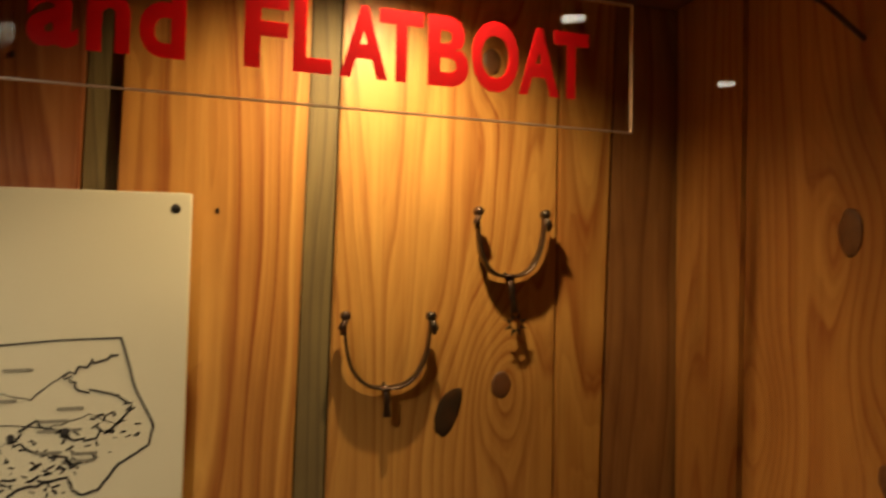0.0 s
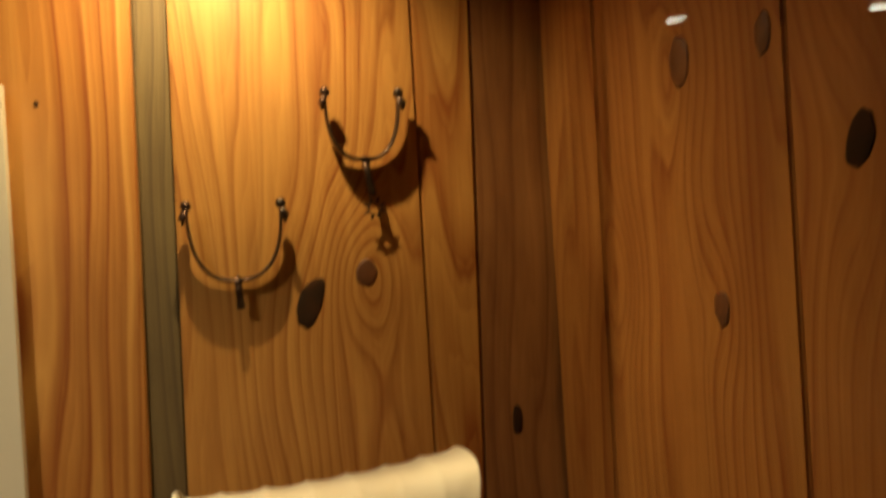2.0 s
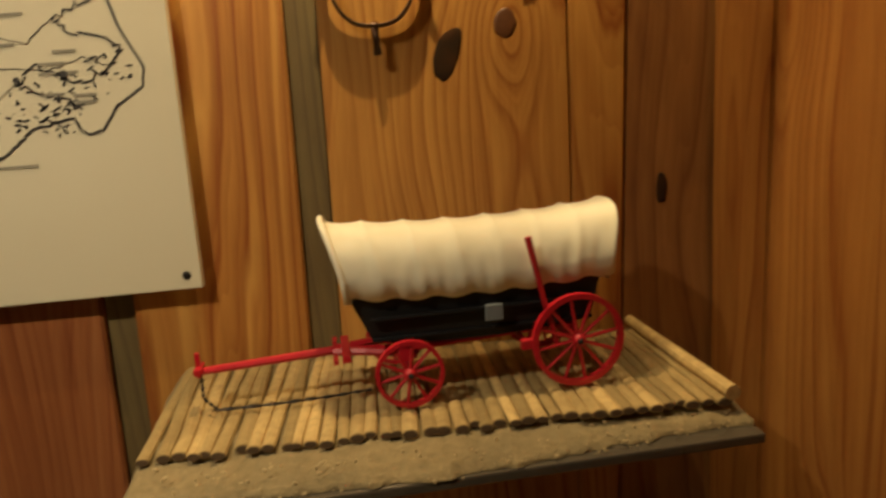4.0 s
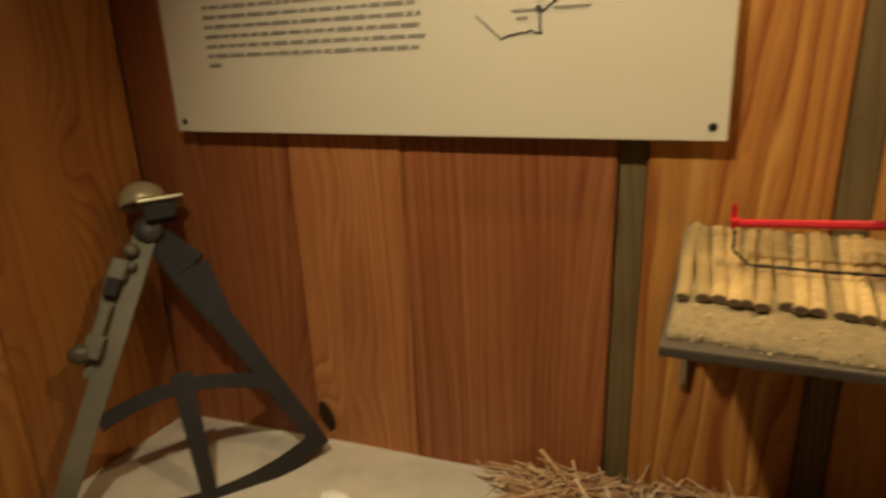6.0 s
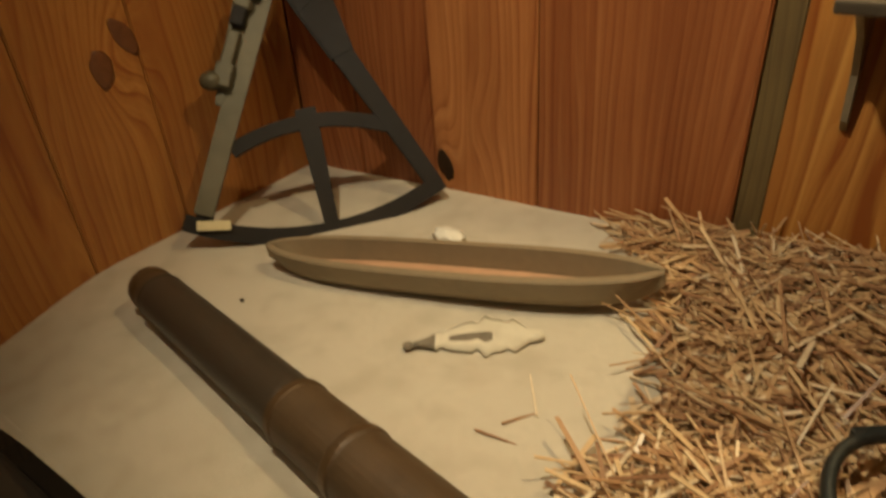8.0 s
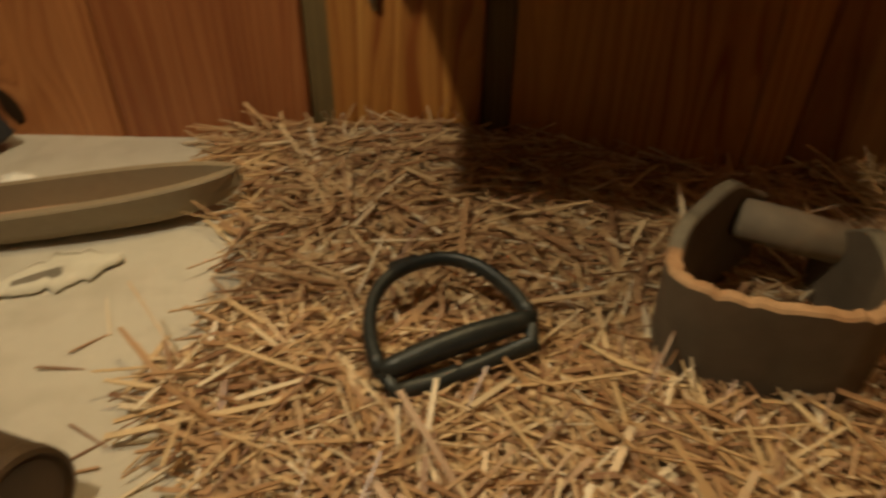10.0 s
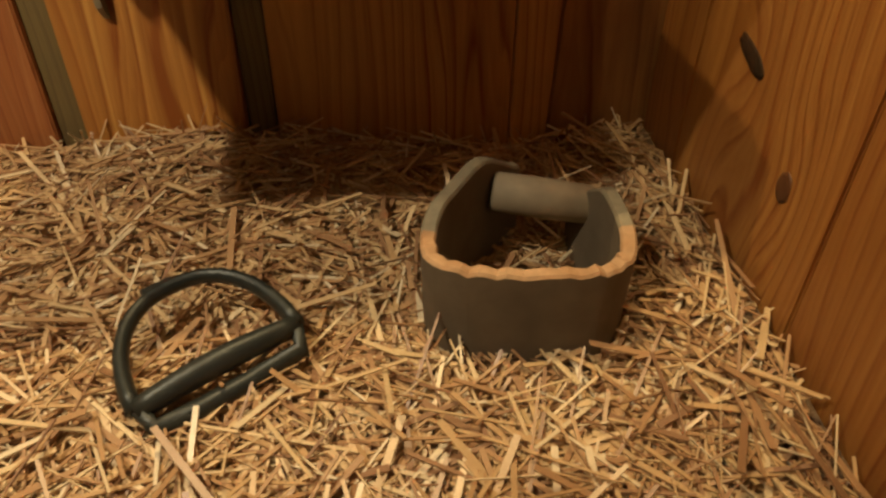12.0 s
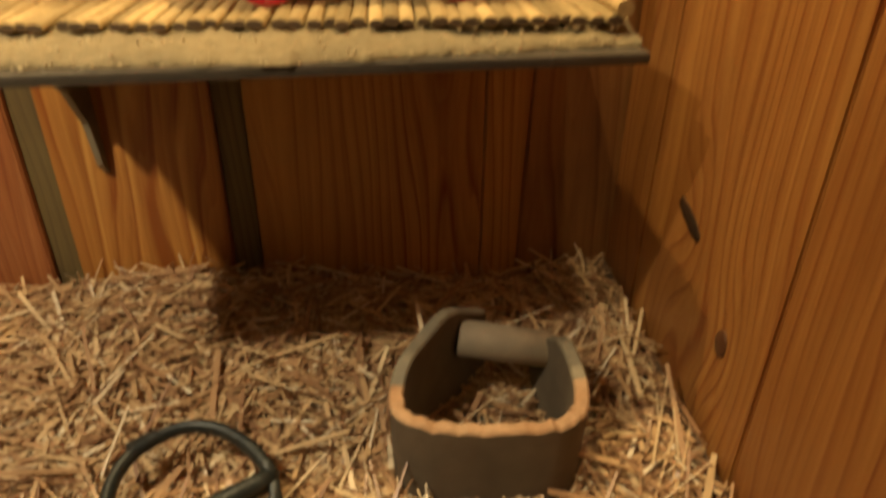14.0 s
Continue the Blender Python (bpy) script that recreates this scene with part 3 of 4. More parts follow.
z = 1.61
para = [9, 8, 7, 6]
for rows_in in para:
    for k in range(rows_in):
        if z < 1.318:
            break
        right = -0.512 - rnd.uniform(0, 0.012) if k < rows_in - 1 else -0.512 - rnd.uniform(0.04, 0.10)
        if z < 1.325:
            right = -0.795
        words(-0.818, right, z)
        z -= 0.0113
    z -= 0.013

# ---- acrylic sign with red letters ----
SX0, SX1, SZ0, SZ1, SY = -0.62, 0.157, 1.706, 1.818, -0.137
sign = thing("hanging_sign", "clear acrylic sign with bold red letters", "sign")
bm = bmesh.new()
box(bm, (SX0, SY, SZ0), (SX1, SY + 0.003, SZ1))
bm.normal_update()
for f in bm.faces:
    f.material_index = 0 if f.normal.y < -0.5 else 1
sheet = part("sheet", bm, M_ACRYLIC, sign, "clear acrylic sheet")
sheet.data.materials.append(M_CLEAR)
sheet.visible_shadow = False
for nm, lo, hi in (("edge", (SX0, SY - 0.0004, SZ0 - 0.0012), (SX1, SY + 0.0034, SZ0)), ("edge", (SX0, SY - 0.0004, SZ1), (SX1, SY + 0.0034, SZ1 + 0.0012)),
                   ("edge", (SX1, SY - 0.0004, SZ0 - 0.0012), (SX1 + 0.0012, SY + 0.0034, SZ1 + 0.0012))):
    bm = bmesh.new()
    box(bm, lo, hi)
    part(nm, bm, M_EDGE, sign)
for x in (-0.5, 0.078):
    bm = bmesh.new()
    tube(bm, [(x, SY + 0.0015, SZ1 + 0.001), (x, SY + 0.0015, ZTOP)], 0.0012, 8)
    part("hanger", bm, M_EDGE, sign)


def letter(ch, x0, x1, z0, z1, parent):
    """One cut-out bold letter filling the given box."""
    cu = bpy.data.curves.new("letter", "FONT")
    cu.body, cu.size, cu.extrude, cu.offset = ch, 1.0, 0.02, 0.031
    tmp = bpy.data.objects.new("letter_form", cu)
    scene.collection.objects.link(tmp)
    me = bpy.data.meshes.new_from_object(tmp.evaluated_get(bpy.context.evaluated_depsgraph_get()))
    bpy.data.objects.remove(tmp)
    co = np.array([v.co[:] for v in me.vertices])
    lo, hi = co.min(0), co.max(0)
    for v in me.vertices:
        a, b = (v.co.x - lo[0]) / (hi[0] - lo[0]), (v.co.y - lo[1]) / (hi[1] - lo[1])
        v.co = Vector((x0 + a * (x1 - x0), SY - 0.0012 - 0.02 * v.co.z, z0 + b * (z1 - z0)))
    me.materials.clear()
    me.materials.append(M_RED)
    ob = new("letter", me)
    ob.parent = parent
    return ob


LZ0, LZ1 = 1.7295, 1.7865
for ch, a, b in (("F", -0.1695, -0.1375), ("L", -0.1340, -0.1045), ("A", -0.0985, -0.0610), ("T", -0.0680, -0.0325), ("B", -0.0285, 0.0060), ("O", 0.0085, 0.0495), ("A", 0.0500, 0.0865), ("T", 0.0815, 0.1140)):
    letter(ch, a, b, LZ0 - (0.0009 if ch == "O" else 0), LZ1 + (0.0009 if ch == "O" else 0), sign)
for ch, a, b, h in (("a", -0.312, -0.280, 0.043), ("n", -0.275, -0.247, 0.043), ("d", -0.241, -0.210, 0.058)):
    letter(ch, a, b, LZ0, LZ0 + h, sign)


# ---- spurs ----
def spur(cx, z_tip, z_low, half, shank, lean, label, rowel):
    """A heel band, open upward, with end studs, a shank and sometimes a rowel; it hangs clear of the boards on a nail."""
    ob = thing("spur", label, "spur", "spurs on the boards", at=(cx, -0.011, z_low))
    bm = bmesh.new()
    pts = []
    for i in range(25):
        a = math.pi * (i / 24)
        s = -math.cos(a)
        depth = math.sin(a)
        pts.append((half * (abs(s) ** 0.75) * (1 if s > 0 else -1), -0.001 - 0.006 * (1 - depth), (z_tip - z_low) * (1 - depth ** 0.8)))
    tube(bm, pts, [0.0014 + 0.0006 * math.sin(math.pi * i / 24) for i in range(25)], 8, flat=4.3, up=Vector((0, 1, 0)))
    part("heel_band", bm, M_IRON, ob, smooth=True)
    for s in (-1, 1):
        bm = bmesh.new()
        lathe(bm, [(-0.006, 0.0012), (-0.005, 0.0042), (-0.001, 0.005), (0.003, 0.0046), (0.005, 0.002)], pose(s * half, -0.008, z_tip - z_low + 0.001, 0, 0, 90), 14)
        part("stud", bm, M_IRON, ob, smooth=True)
        bm = bmesh.new()
        tube(bm, [(s * half, -0.010, z_tip - z_low - 0.002), (s * (half + 0.004), -0.012, z_tip - z_low - 0.011), (s * (half + 0.003), -0.010, z_tip - z_low - 0.016)], [0.003, 0.0035, 0.002], 8)
        part("buckle_tab", bm, M_IRON, ob, smooth=True)
    bm = bmesh.new()
    tube(bm, [(0, -0.004, 0.002), (lean * 0.3, -0.006, -shank * 0.4), (lean, -0.004, -shank)], [0.0045, 0.0036, 0.0042], 10)
    part("shank", bm, M_IRON, ob, smooth=True)
    bm = bmesh.new()
    tube(bm, [(0, -0.004, 0.0), (0, 0.0150, 0.003)], 0.0018, 8)
    part("nail", bm, M_PIN, ob, smooth=True)
    if rowel:
        bm = bmesh.new()
        m = pose(lean * 1.25, -0.003, -shank - 0.012, 0, 20, 0)
        for k in range(8):
            a0 = k * math.tau / 8
            tip = m @ Vector((0.0135 * math.cos(a0), 0, 0.0135 * math.sin(a0)))
            side = [m @ Vector((0.006 * math.cos(a0 + d), y, 0.006 * math.sin(a0 + d))) for d, y in ((-0.39, -0.0012), (0.39, -0.0012), (0.39, 0.0012), (-0.39, 0.0012))]
            vs = [bm.verts.new(p) for p in side]
            t = bm.verts.new(tip)
            bm.faces.new(vs)
            for i in range(4):
                bm.faces.new((vs[i], vs[(i + 1) % 4], t))
        part("rowel", bm, M_IRON, ob, "rusty spiked rowel")
    return ob


spur(-0.030, 1.537, 1.469, 0.0415, 0.026, 0.001, "dark iron spur with a short shank, hung on a nail", False)
spur(0.0945, 1.641, 1.578, 0.036, 0.036, 0.006, "dark iron spur with a rowel, hung on a nail", True)

# small nails in the boards, and a long iron one
for x, y, z in ((-0.189, 0, 1.633), (-0.30 - 0.06, 0, 1.76)):
    nail = thing("nail", "small rusty nail head in the pine board", "nail", at=(x, y, z))
    bm = bmesh.new()
    bmesh.ops.create_uvsphere(bm, u_segments=10, v_segments=6, radius=0.003)
    for v in bm.verts:
        v.co = Vector((v.co.x * 0.7, v.co.y * 0.4, v.co.z))
    part("head", bm, M_HOLE, nail)
spike = thing("iron_nail", "long dark iron nail sticking out of the side boards", "nail", at=(X1, -0.244, 1.770))
bm = bmesh.new()
tube(bm, [(0.008, -0.0024, -0.0072), (-0.002, 0.0006, 0.0018), (-0.018, 0.0052, 0.0166), (-0.034, 0.0102, 0.0307)], [0.0016, 0.0020, 0.0021, 0.0021], 8)
part("shaft", bm, M_IRON, spike, smooth=True)
bm = bmesh.new()
tube(bm, [(-0.0335, 0.0100, 0.0302), (-0.0345, 0.0103, 0.0312), (-0.0357, 0.0107, 0.0323)], [0.0026, 0.0034, 0.0028], 10)
part("head", bm, M_IRON, spike, smooth=True)

M_CRUMB = plain("crumb", (0.48, 0.37, 0.19), 0.9, spread=0.4, scale=200)
# ---- shelf, earth base, log road and wagon ----
SHX0, SHX1 = -0.225, 0.226
def taper(x):
    """How far the front edge falls back towards the corner."""
    return 0.030 * smooth(-0.02, SHX1, x)


def splay(x, y):
    """The free end of shelf and road runs a little askew, outwards at the wall."""
    return -0.018 * smooth(-0.10, SHX0, x) * smooth(-0.25, 0.0, y)


shelf = thing("shelf", "narrow dark shelf fixed to the boards", "shelf")
bm = bmesh.new()
for v in box(bm, (SHX0, -0.258, 1.137), (SHX1, -0.0005, 1.145), 0.002):
    if v.co.y < -0.2:
        v.co.y += taper(v.co.x)
    v.co.x += splay(v.co.x, v.co.y)
part("plate", bm, M_ACRYL, shelf)
for x in (SHX0 - 0.011,):
    bm = bmesh.new()
    prof = [(-0.0008, 1.1365), (-0.10, 1.1365), (-0.085, 1.10), (-0.045, 1.07), (-0.02, 1.03), (-0.012, 0.985), (-0.0008, 0.972)]
    a = [bm.verts.new((x, y, z)) for y, z in prof]
    b = [bm.verts.new((x + 0.006, y, z)) for y, z in prof]
    bm.faces.new(a)
    bm.faces.new(b[::-1])
    for i in range(len(prof)):
        bm.faces.new((a[i], b[i], b[(i + 1) % len(prof)], a[(i + 1) % len(prof)]))
    bmesh.ops.recalc_face_normals(bm, faces=bm.faces[:])
    part("bracket", bm, M_WTOP, shelf)

road = thing("log_road", "miniature corduroy road of split logs on packed earth", "model road")
bm = bmesh.new()
nx = 120
prof_n = 10
rows = []
for i in range(nx + 1):
    x = SHX0 + 0.003 + (SHX1 - SHX0 - 0.006) * i / nx
    w = 0.008 * noise.noise((x * 24, 0.0, 1.0)) + 0.0045 * noise.noise((x * 80, 0, 2.0))
    row = [bm.verts.new((x, -0.002, 1.1455)), bm.verts.new((x, -0.002, 1.156))]
    for j in range(prof_n + 1):
        k = j / prof_n
        y = -0.02 - (0.222 + w - taper(x)) * k
        z = 1.1575 - 0.008 * smooth(0.72, 1.0, k) + 0.0036 * noise.noise((x * 60, y * 60, 3.0)) + 0.0018 * noise.noise((x * 210, y * 210, 5.0))
        row.append(bm.verts.new((x, y, z)))
    row.append(bm.verts.new((x, -0.243 - w + taper(x), 1.1455)))
    rows.append(row)
for q, w in zip(rows, rows[1:]):
    for k in range(len(q) - 1):
        bm.faces.new((q[k], q[k + 1], w[k + 1], w[k]))
bm.faces.new(rows[0][::-1])
bm.faces.new(rows[-1])
for v in bm.verts:
    v.co.x += splay(v.co.x, v.co.y)
bmesh.ops.recalc_face_normals(bm, faces=bm.faces[:])
part("earth", bm, M_DIRT, road, "rough packed earth", smooth=True)
rnd = random.Random(33)
bm = bmesh.new()
for _ in range(150):
    cx, k = rnd.uniform(SHX0 + 0.01, SHX1 - 0.01), rnd.random() ** 0.5
    r = rnd.uniform(0.0006, 0.0019)
    bmesh.ops.create_icosphere(bm, subdivisions=1, radius=r, matrix=Matrix.Translation((cx, -0.206 - 0.044 * k + taper(cx) * k, 1.1572 - 0.010 * smooth(0.55, 1.0, k) + r * 0.2)) @ pose(0, 0, 0, rnd.uniform(0, 90), rnd.uniform(0, 90), 0) @ Matrix.Diagonal((1, 0.7, 0.5, 1)))
tagged(part("crumbs", bm, M_CRUMB, road, "pale crumbs of earth"), kind="stuff")
rnd = random.Random(21)
x = SHX0 + 0.003
logs = []
while x < 0.206:
    r = rnd.uniform(0.0048, 0.0066)
    logs.append((x + r, r))
    x += 2 * r * 0.94
for lx, r in logs:
    bm = bmesh.new()
    y0, y1 = -0.200 + rnd.uniform(-0.005, 0.004), -0.022 + rnd.uniform(-0.006, 0.006)
    sk = rnd.uniform(-0.0022, 0.0022)
    pts = [(lx + sk * (k - 0.5) * 2 + rnd.uniform(-0.0005, 0.0005), y0 + (y1 - y0) * k, 1.1585 + r * 0.22 + rnd.uniform(-0.0007, 0.0007)) for k in (0, 0.2, 0.45, 0.7, 1)]
    pts = [(px + splay(px, py) + 0.002 * smooth(-0.10, SHX0, px), py, pz) for px, py, pz in pts]
    tube(bm, pts, [r * rnd.uniform(0.9, 1.04) for _ in pts], 9, flat=0.62)
    part("log", bm, M_LOG, road, smooth=False)
    bm = bmesh.new()
    tube(bm, [(pts[0][0], y0 - 0.0008, pts[0][2]), (pts[0][0], y0 + 0.0008, pts[0][2])], r * 0.85, 9, flat=0.55)
    part("log_end", bm, M_LOGEND, road)
for lx, z, r in ((0.209, 1.168, 0.0062),):
    bm = bmesh.new()
    tube(bm, [(lx + 0.004, -0.205, z), (lx, -0.11, z), (lx - 0.003, -0.01, z)], [r, r * 0.95, r * 0.85], 10)
    part("kerb_log", bm, M_LOG, road)

ZR = 1.1655
wagon = thing("covered_wagon", "model covered wagon, cream canvas, black body, red wheels", "model wagon", at=(0.0322, -0.1108, ZR))
wagon.rotation_euler = (0, 0, radians(4.5))


def wheel(name, at, r, spokes, parent):
    hub = new(name)
    hub.parent = parent
    hub.location = at
    bm = bmesh.new()
    arc_band(bm, (0, 0), r * 0.88, r, 0, 360, -0.0026, 0.0026, 40)
    bmesh.ops.remove_doubles(bm, verts=bm.verts[:], dist=1e-6)
    part("rim", bm, M_WAGRED, hub)
    bm = bmesh.new()
    lathe(bm, [(-0.006, 0.0022), (-0.0055, 0.004), (-0.001, 0.0055), (0.003, 0.005), (0.006, 0.003)], pose(0, 0, 0, 0, 0, 90), 14)
    part("hub", bm, M_WAGRED, hub, smooth=True)
    bm = bmesh.new()
    lathe(bm, [(-0.0080, 0.0016), (-0.0060, 0.0024)], pose(0, 0, 0, 0, 0, 90), 10)
    part("axle_cap", bm, M_WAGBODY, hub)
    for k in range(spokes):
        a = (k + 0.3) * math.tau / spokes
        bm = bmesh.new()
        tube(bm, [(0.003 * math.cos(a), 0, 0.003 * math.sin(a)), (r * 0.9 * math.cos(a), 0, r * 0.9 * math.sin(a))], [0.0017, 0.0013], 6)
        part("spoke", bm, M_WAGRED, hub)
    return hub


FX, RX = -0.062, 0.074
for y in (-0.050, 0.050):
    wheel("front_wheel", (FX, y, 0.0268), 0.0268, 10, wagon)
    wheel("rear_wheel", (RX, y, 0.0380), 0.0380, 12, wagon)
for x, z in ((FX, 0.0268), (RX, 0.038)):
    bm = bmesh.new()
    box(bm, (x - 0.004, -0.047, z - 0.0035), (x + 0.004, 0.047, z + 0.0035), 0.001)
    part("axle", bm, M_WAGRED, wagon)
    bm = bmesh.new()
    box(bm, (x - 0.006, -0.034, z + 0.004), (x + 0.006, 0.034, 0.0475), 0.001)
    part("bolster", bm, M_WAGRED, wagon)
bm = bmesh.new()
tube(bm, [(FX - 0.004, 0, 0.030), (RX + 0.004, 0, 0.036)], 0.003, 8)
part("reach_pole", bm, M_WAGRED, wagon)


def body_x(k, z):
    """Both ends of the boat-shaped body rake outward."""
    return -0.087 + k * 0.178 + (-0.022 * (1 - k) + 0.010 * k) * z / 0.042


bm = bmesh.new()
rows = []
for i in range(19):
    k = i / 18
    sag = 0.006 * (2 * k - 1) ** 2
    rows.append([bm.verts.new((body_x(k, z), s * (0.033 + 0.008 * z / 0.042), 0.044 + sag + z * 1.08 * (1 + 0.12 * (2 * k - 1) ** 2))) for s, z in ((-1, 0.0), (-1, 0.021), (-1, 0.042), (1, 0.042), (1, 0.021), (1, 0.0))])
for q, w in zip(rows, rows[1:]):
    for j in range(6):
        bm.faces.new((q[j], q[(j + 1) % 6], w[(j + 1) % 6], w[j]))
bm.faces.new(rows[0][::-1])
bm.faces.new(rows[-1])
bmesh.ops.recalc_face_normals(bm, faces=bm.faces[:])
part("body", bm, M_WAGBODY, wagon)
for z in (0.050, 0.068):
    bm = bmesh.new()
    box(bm, (-0.088, -0.0415 + (0.068 - z) * 0.3, z), (0.092, -0.0385 + (0.068 - z) * 0.3, z + 0.003), 0.0008)
    part("side_rail", bm, M_WAGBODY, wagon)
bm = bmesh.new()
box(bm, (0.001, -0.0455, 0.060), (0.015, -0.0425, 0.073), 0.0008)
part("side_box", bm, M_WAGGREY, wagon, "small grey side box")

# canvas: seven hoops show through it
bm = bmesh.new()
rows = []
NX, NA = 84, 22
for i in range(NX + 1):
    k = i / NX
    hoop = abs(math.sin(k * 7 * math.pi)) ** 0.55
    r = 0.0445 - 0.0016 * hoop
    x_top = -0.121 + k * 0.240
    x_low = -0.106 + k * 0.214
    row = []
    for j in range(NA + 1):
        a = math.pi * j / NA
        lift = math.sin(a)
        h = 0.014 + (0.055 - 0.0022 * hoop + 0.006 * (2 * k - 1) ** 2) * lift ** 0.62
        hem = 0.0015 * math.sin(k * 7 * math.tau) * (1 - lift)
        puck = 0.0016 * noise.noise((k * 26, j * 0.4, 1.0)) * (1 - lift) + 0.0006 * noise.noise((k * 60, j * 0.9, 2.0))
        row.append(bm.verts.new((x_low + (x_top - x_low) * lift, -(r + puck) * math.copysign(abs(math.cos(a)) ** 0.72, math.cos(a)), 0.0685 + h + hem + 0.010 * (2 * k - 1) ** 2 * (1 - lift) * 0.5)))
    rows.append(row)
for q, w in zip(rows, rows[1:]):
    for j in range(NA):
        bm.faces.new((q[j], w[j], w[j + 1], q[j + 1]))
canvas = part("canvas", bm, M_CANVAS, wagon, "gathered cream canvas cover", smooth=True)
sol = canvas.modifiers.new("cloth", "SOLIDIFY")
sol.thickness = 0.0014
for k in (0.0,):
    bm = bmesh.new()
    x_top, x_low = (-0.1195, -0.1045) if k == 0 else (0.1135, 0.1025)
    ring = []
    for j in range(25):
        a = math.pi * j / 24
        l = math.sin(a)
        ring.append((x_low + (x_top - x_low) * l, -0.043 * math.copysign(abs(math.cos(a)) ** 0.72, math.cos(a)), 0.085 + 0.060 * l ** 0.62))
    tube(bm, ring, 0.0026, 8, up=Vector((1, 0, 0)))
    part("rolled_hem", bm, M_CANVAS, canvas, smooth=True)
bm = bmesh.new()
vs = [bm.verts.new((0.1055 + 0.006 * math.sin(math.pi * j / 16), -0.041 * math.copysign(abs(math.cos(math.pi * j / 16)) ** 0.72, math.cos(math.pi * j / 16)), 0.082 + 0.056 * math.sin(math.pi * j / 16) ** 0.62)) for j in range(17)]
bm.faces.new(vs)
part("end_curtain", bm, M_CANVAS, canvas)

# gathered cloth that closes the front hoop
bm = bmesh.new()
NA, NR = 32, 8
rows = []
for q in range(NR + 1):
    f = 1 - q / NR
    row = []
    for j in range(NA + 1):
        a = math.pi * j / NA
        l = math.sin(a)
        fold = 0.0035 * math.sin(j * 1.9) * math.sin(math.pi * min(1.0, f + 0.15)) + 0.003 * noise.noise((j * 0.5, q * 0.7, 4.0))
        y = -0.0425 * math.copysign(abs(math.cos(a)) ** 0.72, math.cos(a)) * (0.25 + 0.75 * f)
        z = 0.084 + 0.059 * l ** 0.62 * f
        row.append(bm.verts.new((-0.1035 - 0.015 * l * f + 0.008 * (1 - f) + fold, y, z)))
    rows.append(row)
for q, w in zip(rows, rows[1:]):
    for j in range(NA):
        bm.faces.new((q[j], q[j + 1], w[j + 1], w[j]))
part("front_curtain", bm, M_CANVAS, canvas, smooth=True).modifiers.new("cloth", "SOLIDIFY").thickness = 0.0012

# tongue, hounds, chain, brake lever
bm = bmesh.new()
tube(bm, [(FX, 0, 0.030), (-0.12, 0, 0.036), (-0.228, 0.0, 0.031)], [0.0044, 0.0038, 0.0032], 8)
part("tongue", bm, M_WAGRED, wagon)
bm = bmesh.new()
box(bm, (-0.228, -0.010, 0.031), (-0.222, 0.010, 0.036), 0.0008)
box(bm, (-0.2275, -0.0015, 0.026), (-0.2235, 0.0015, 0.047), 0.0008)
part("tongue_yoke", bm, M_WAGRED, wagon)
bm = bmesh.new()
box(bm, (-0.112, -0.028, 0.033), (-0.105, 0.028, 0.039), 0.001)
part("double_tree", bm, M_WAGRED, wagon)
for s in (-1, 1):
    bm = bmesh.new()
    tube(bm, [(FX + 0.01, s * 0.022, 0.032), (-0.092, s * 0.012, 0.036), (-0.118, s * 0.004, 0.036)], 0.0034, 6)
    part("hound", bm, M_WAGRED, wagon)
    bm = bmesh.new()
    box(bm, (-0.119, s * 0.024 - 0.008, 0.034), (-0.115, s * 0.024 + 0.008, 0.038), 0.0008)
    part("single_tree", bm, M_WAGRED, wagon)
bm = bmesh.new()
pts = [(-0.224, 0.0, 0.026), (-0.224, -0.004, 0.010), (-0.212, -0.014, 0.0026), (-0.16, -0.016, 0.0024), (-0.12, -0.014, 0.0024), (-0.085, -0.012, 0.003)]
fine = [tuple(Vector(a).lerp(Vector(b), k / 6)) for a, b in zip(pts, pts[1:]) for k in range(6)]
tube(bm, fine, [0.0016 if i % 2 else 0.0008 for i in range(len(fine))], 6)
part("chain", bm, M_PIN, wagon)
bm = bmesh.new()
tube(bm, [(0.058, -0.046, 0.036), (0.047, -0.048, 0.075), (0.036, -0.049, 0.124)], [0.0026, 0.0022, 0.0028], 6)
part("brake_lever", bm, M_WAGRED, wagon)
bm = bmesh.new()
box(bm, (0.028, -0.050, 0.034), (0.040, -0.042, 0.042), 0.001)
tube(bm, [(0.034, -0.046, 0.038), (0.034, 0.046, 0.038)], 0.002, 6)
part("brake_shoe", bm, M_WAGRED, wagon)
for s in (-1, 1):
    bm = bmesh.new()
    box(bm, (FX - 0.006, s * 0.03 - 0.004, 0.040), (FX + 0.014, s * 0.03 + 0.004, 0.0475), 0.001)
    part("hounds_block", bm, M_WAGRED, wagon)

# ---- octant leaning in the corner ----
A = Vector((-0.945, -0.050, 1.098))
L = Vector((-0.914, -0.283, 0.792))
R = Vector((-0.691, -0.040, 0.800))
mid = (L + R) / 2
zax = (A - mid).normalized()
xax = (R - L) - (R - L).dot(zax) * zax
xax.normalize()
yax = zax.cross(xax)
octant = thing("octant", "ebony octant with brass fittings leaning in the corner", "octant")
octant.matrix_world = Matrix(((xax.x, yax.x, zax.x, A.x), (xax.y, yax.y, zax.y, A.y), (xax.z, yax.z, zax.z, A.z), (0, 0, 0, 1)))
RAD = (A - L).length
HALF = math.degrees(math.asin((R - L).length / 2 / RAD))


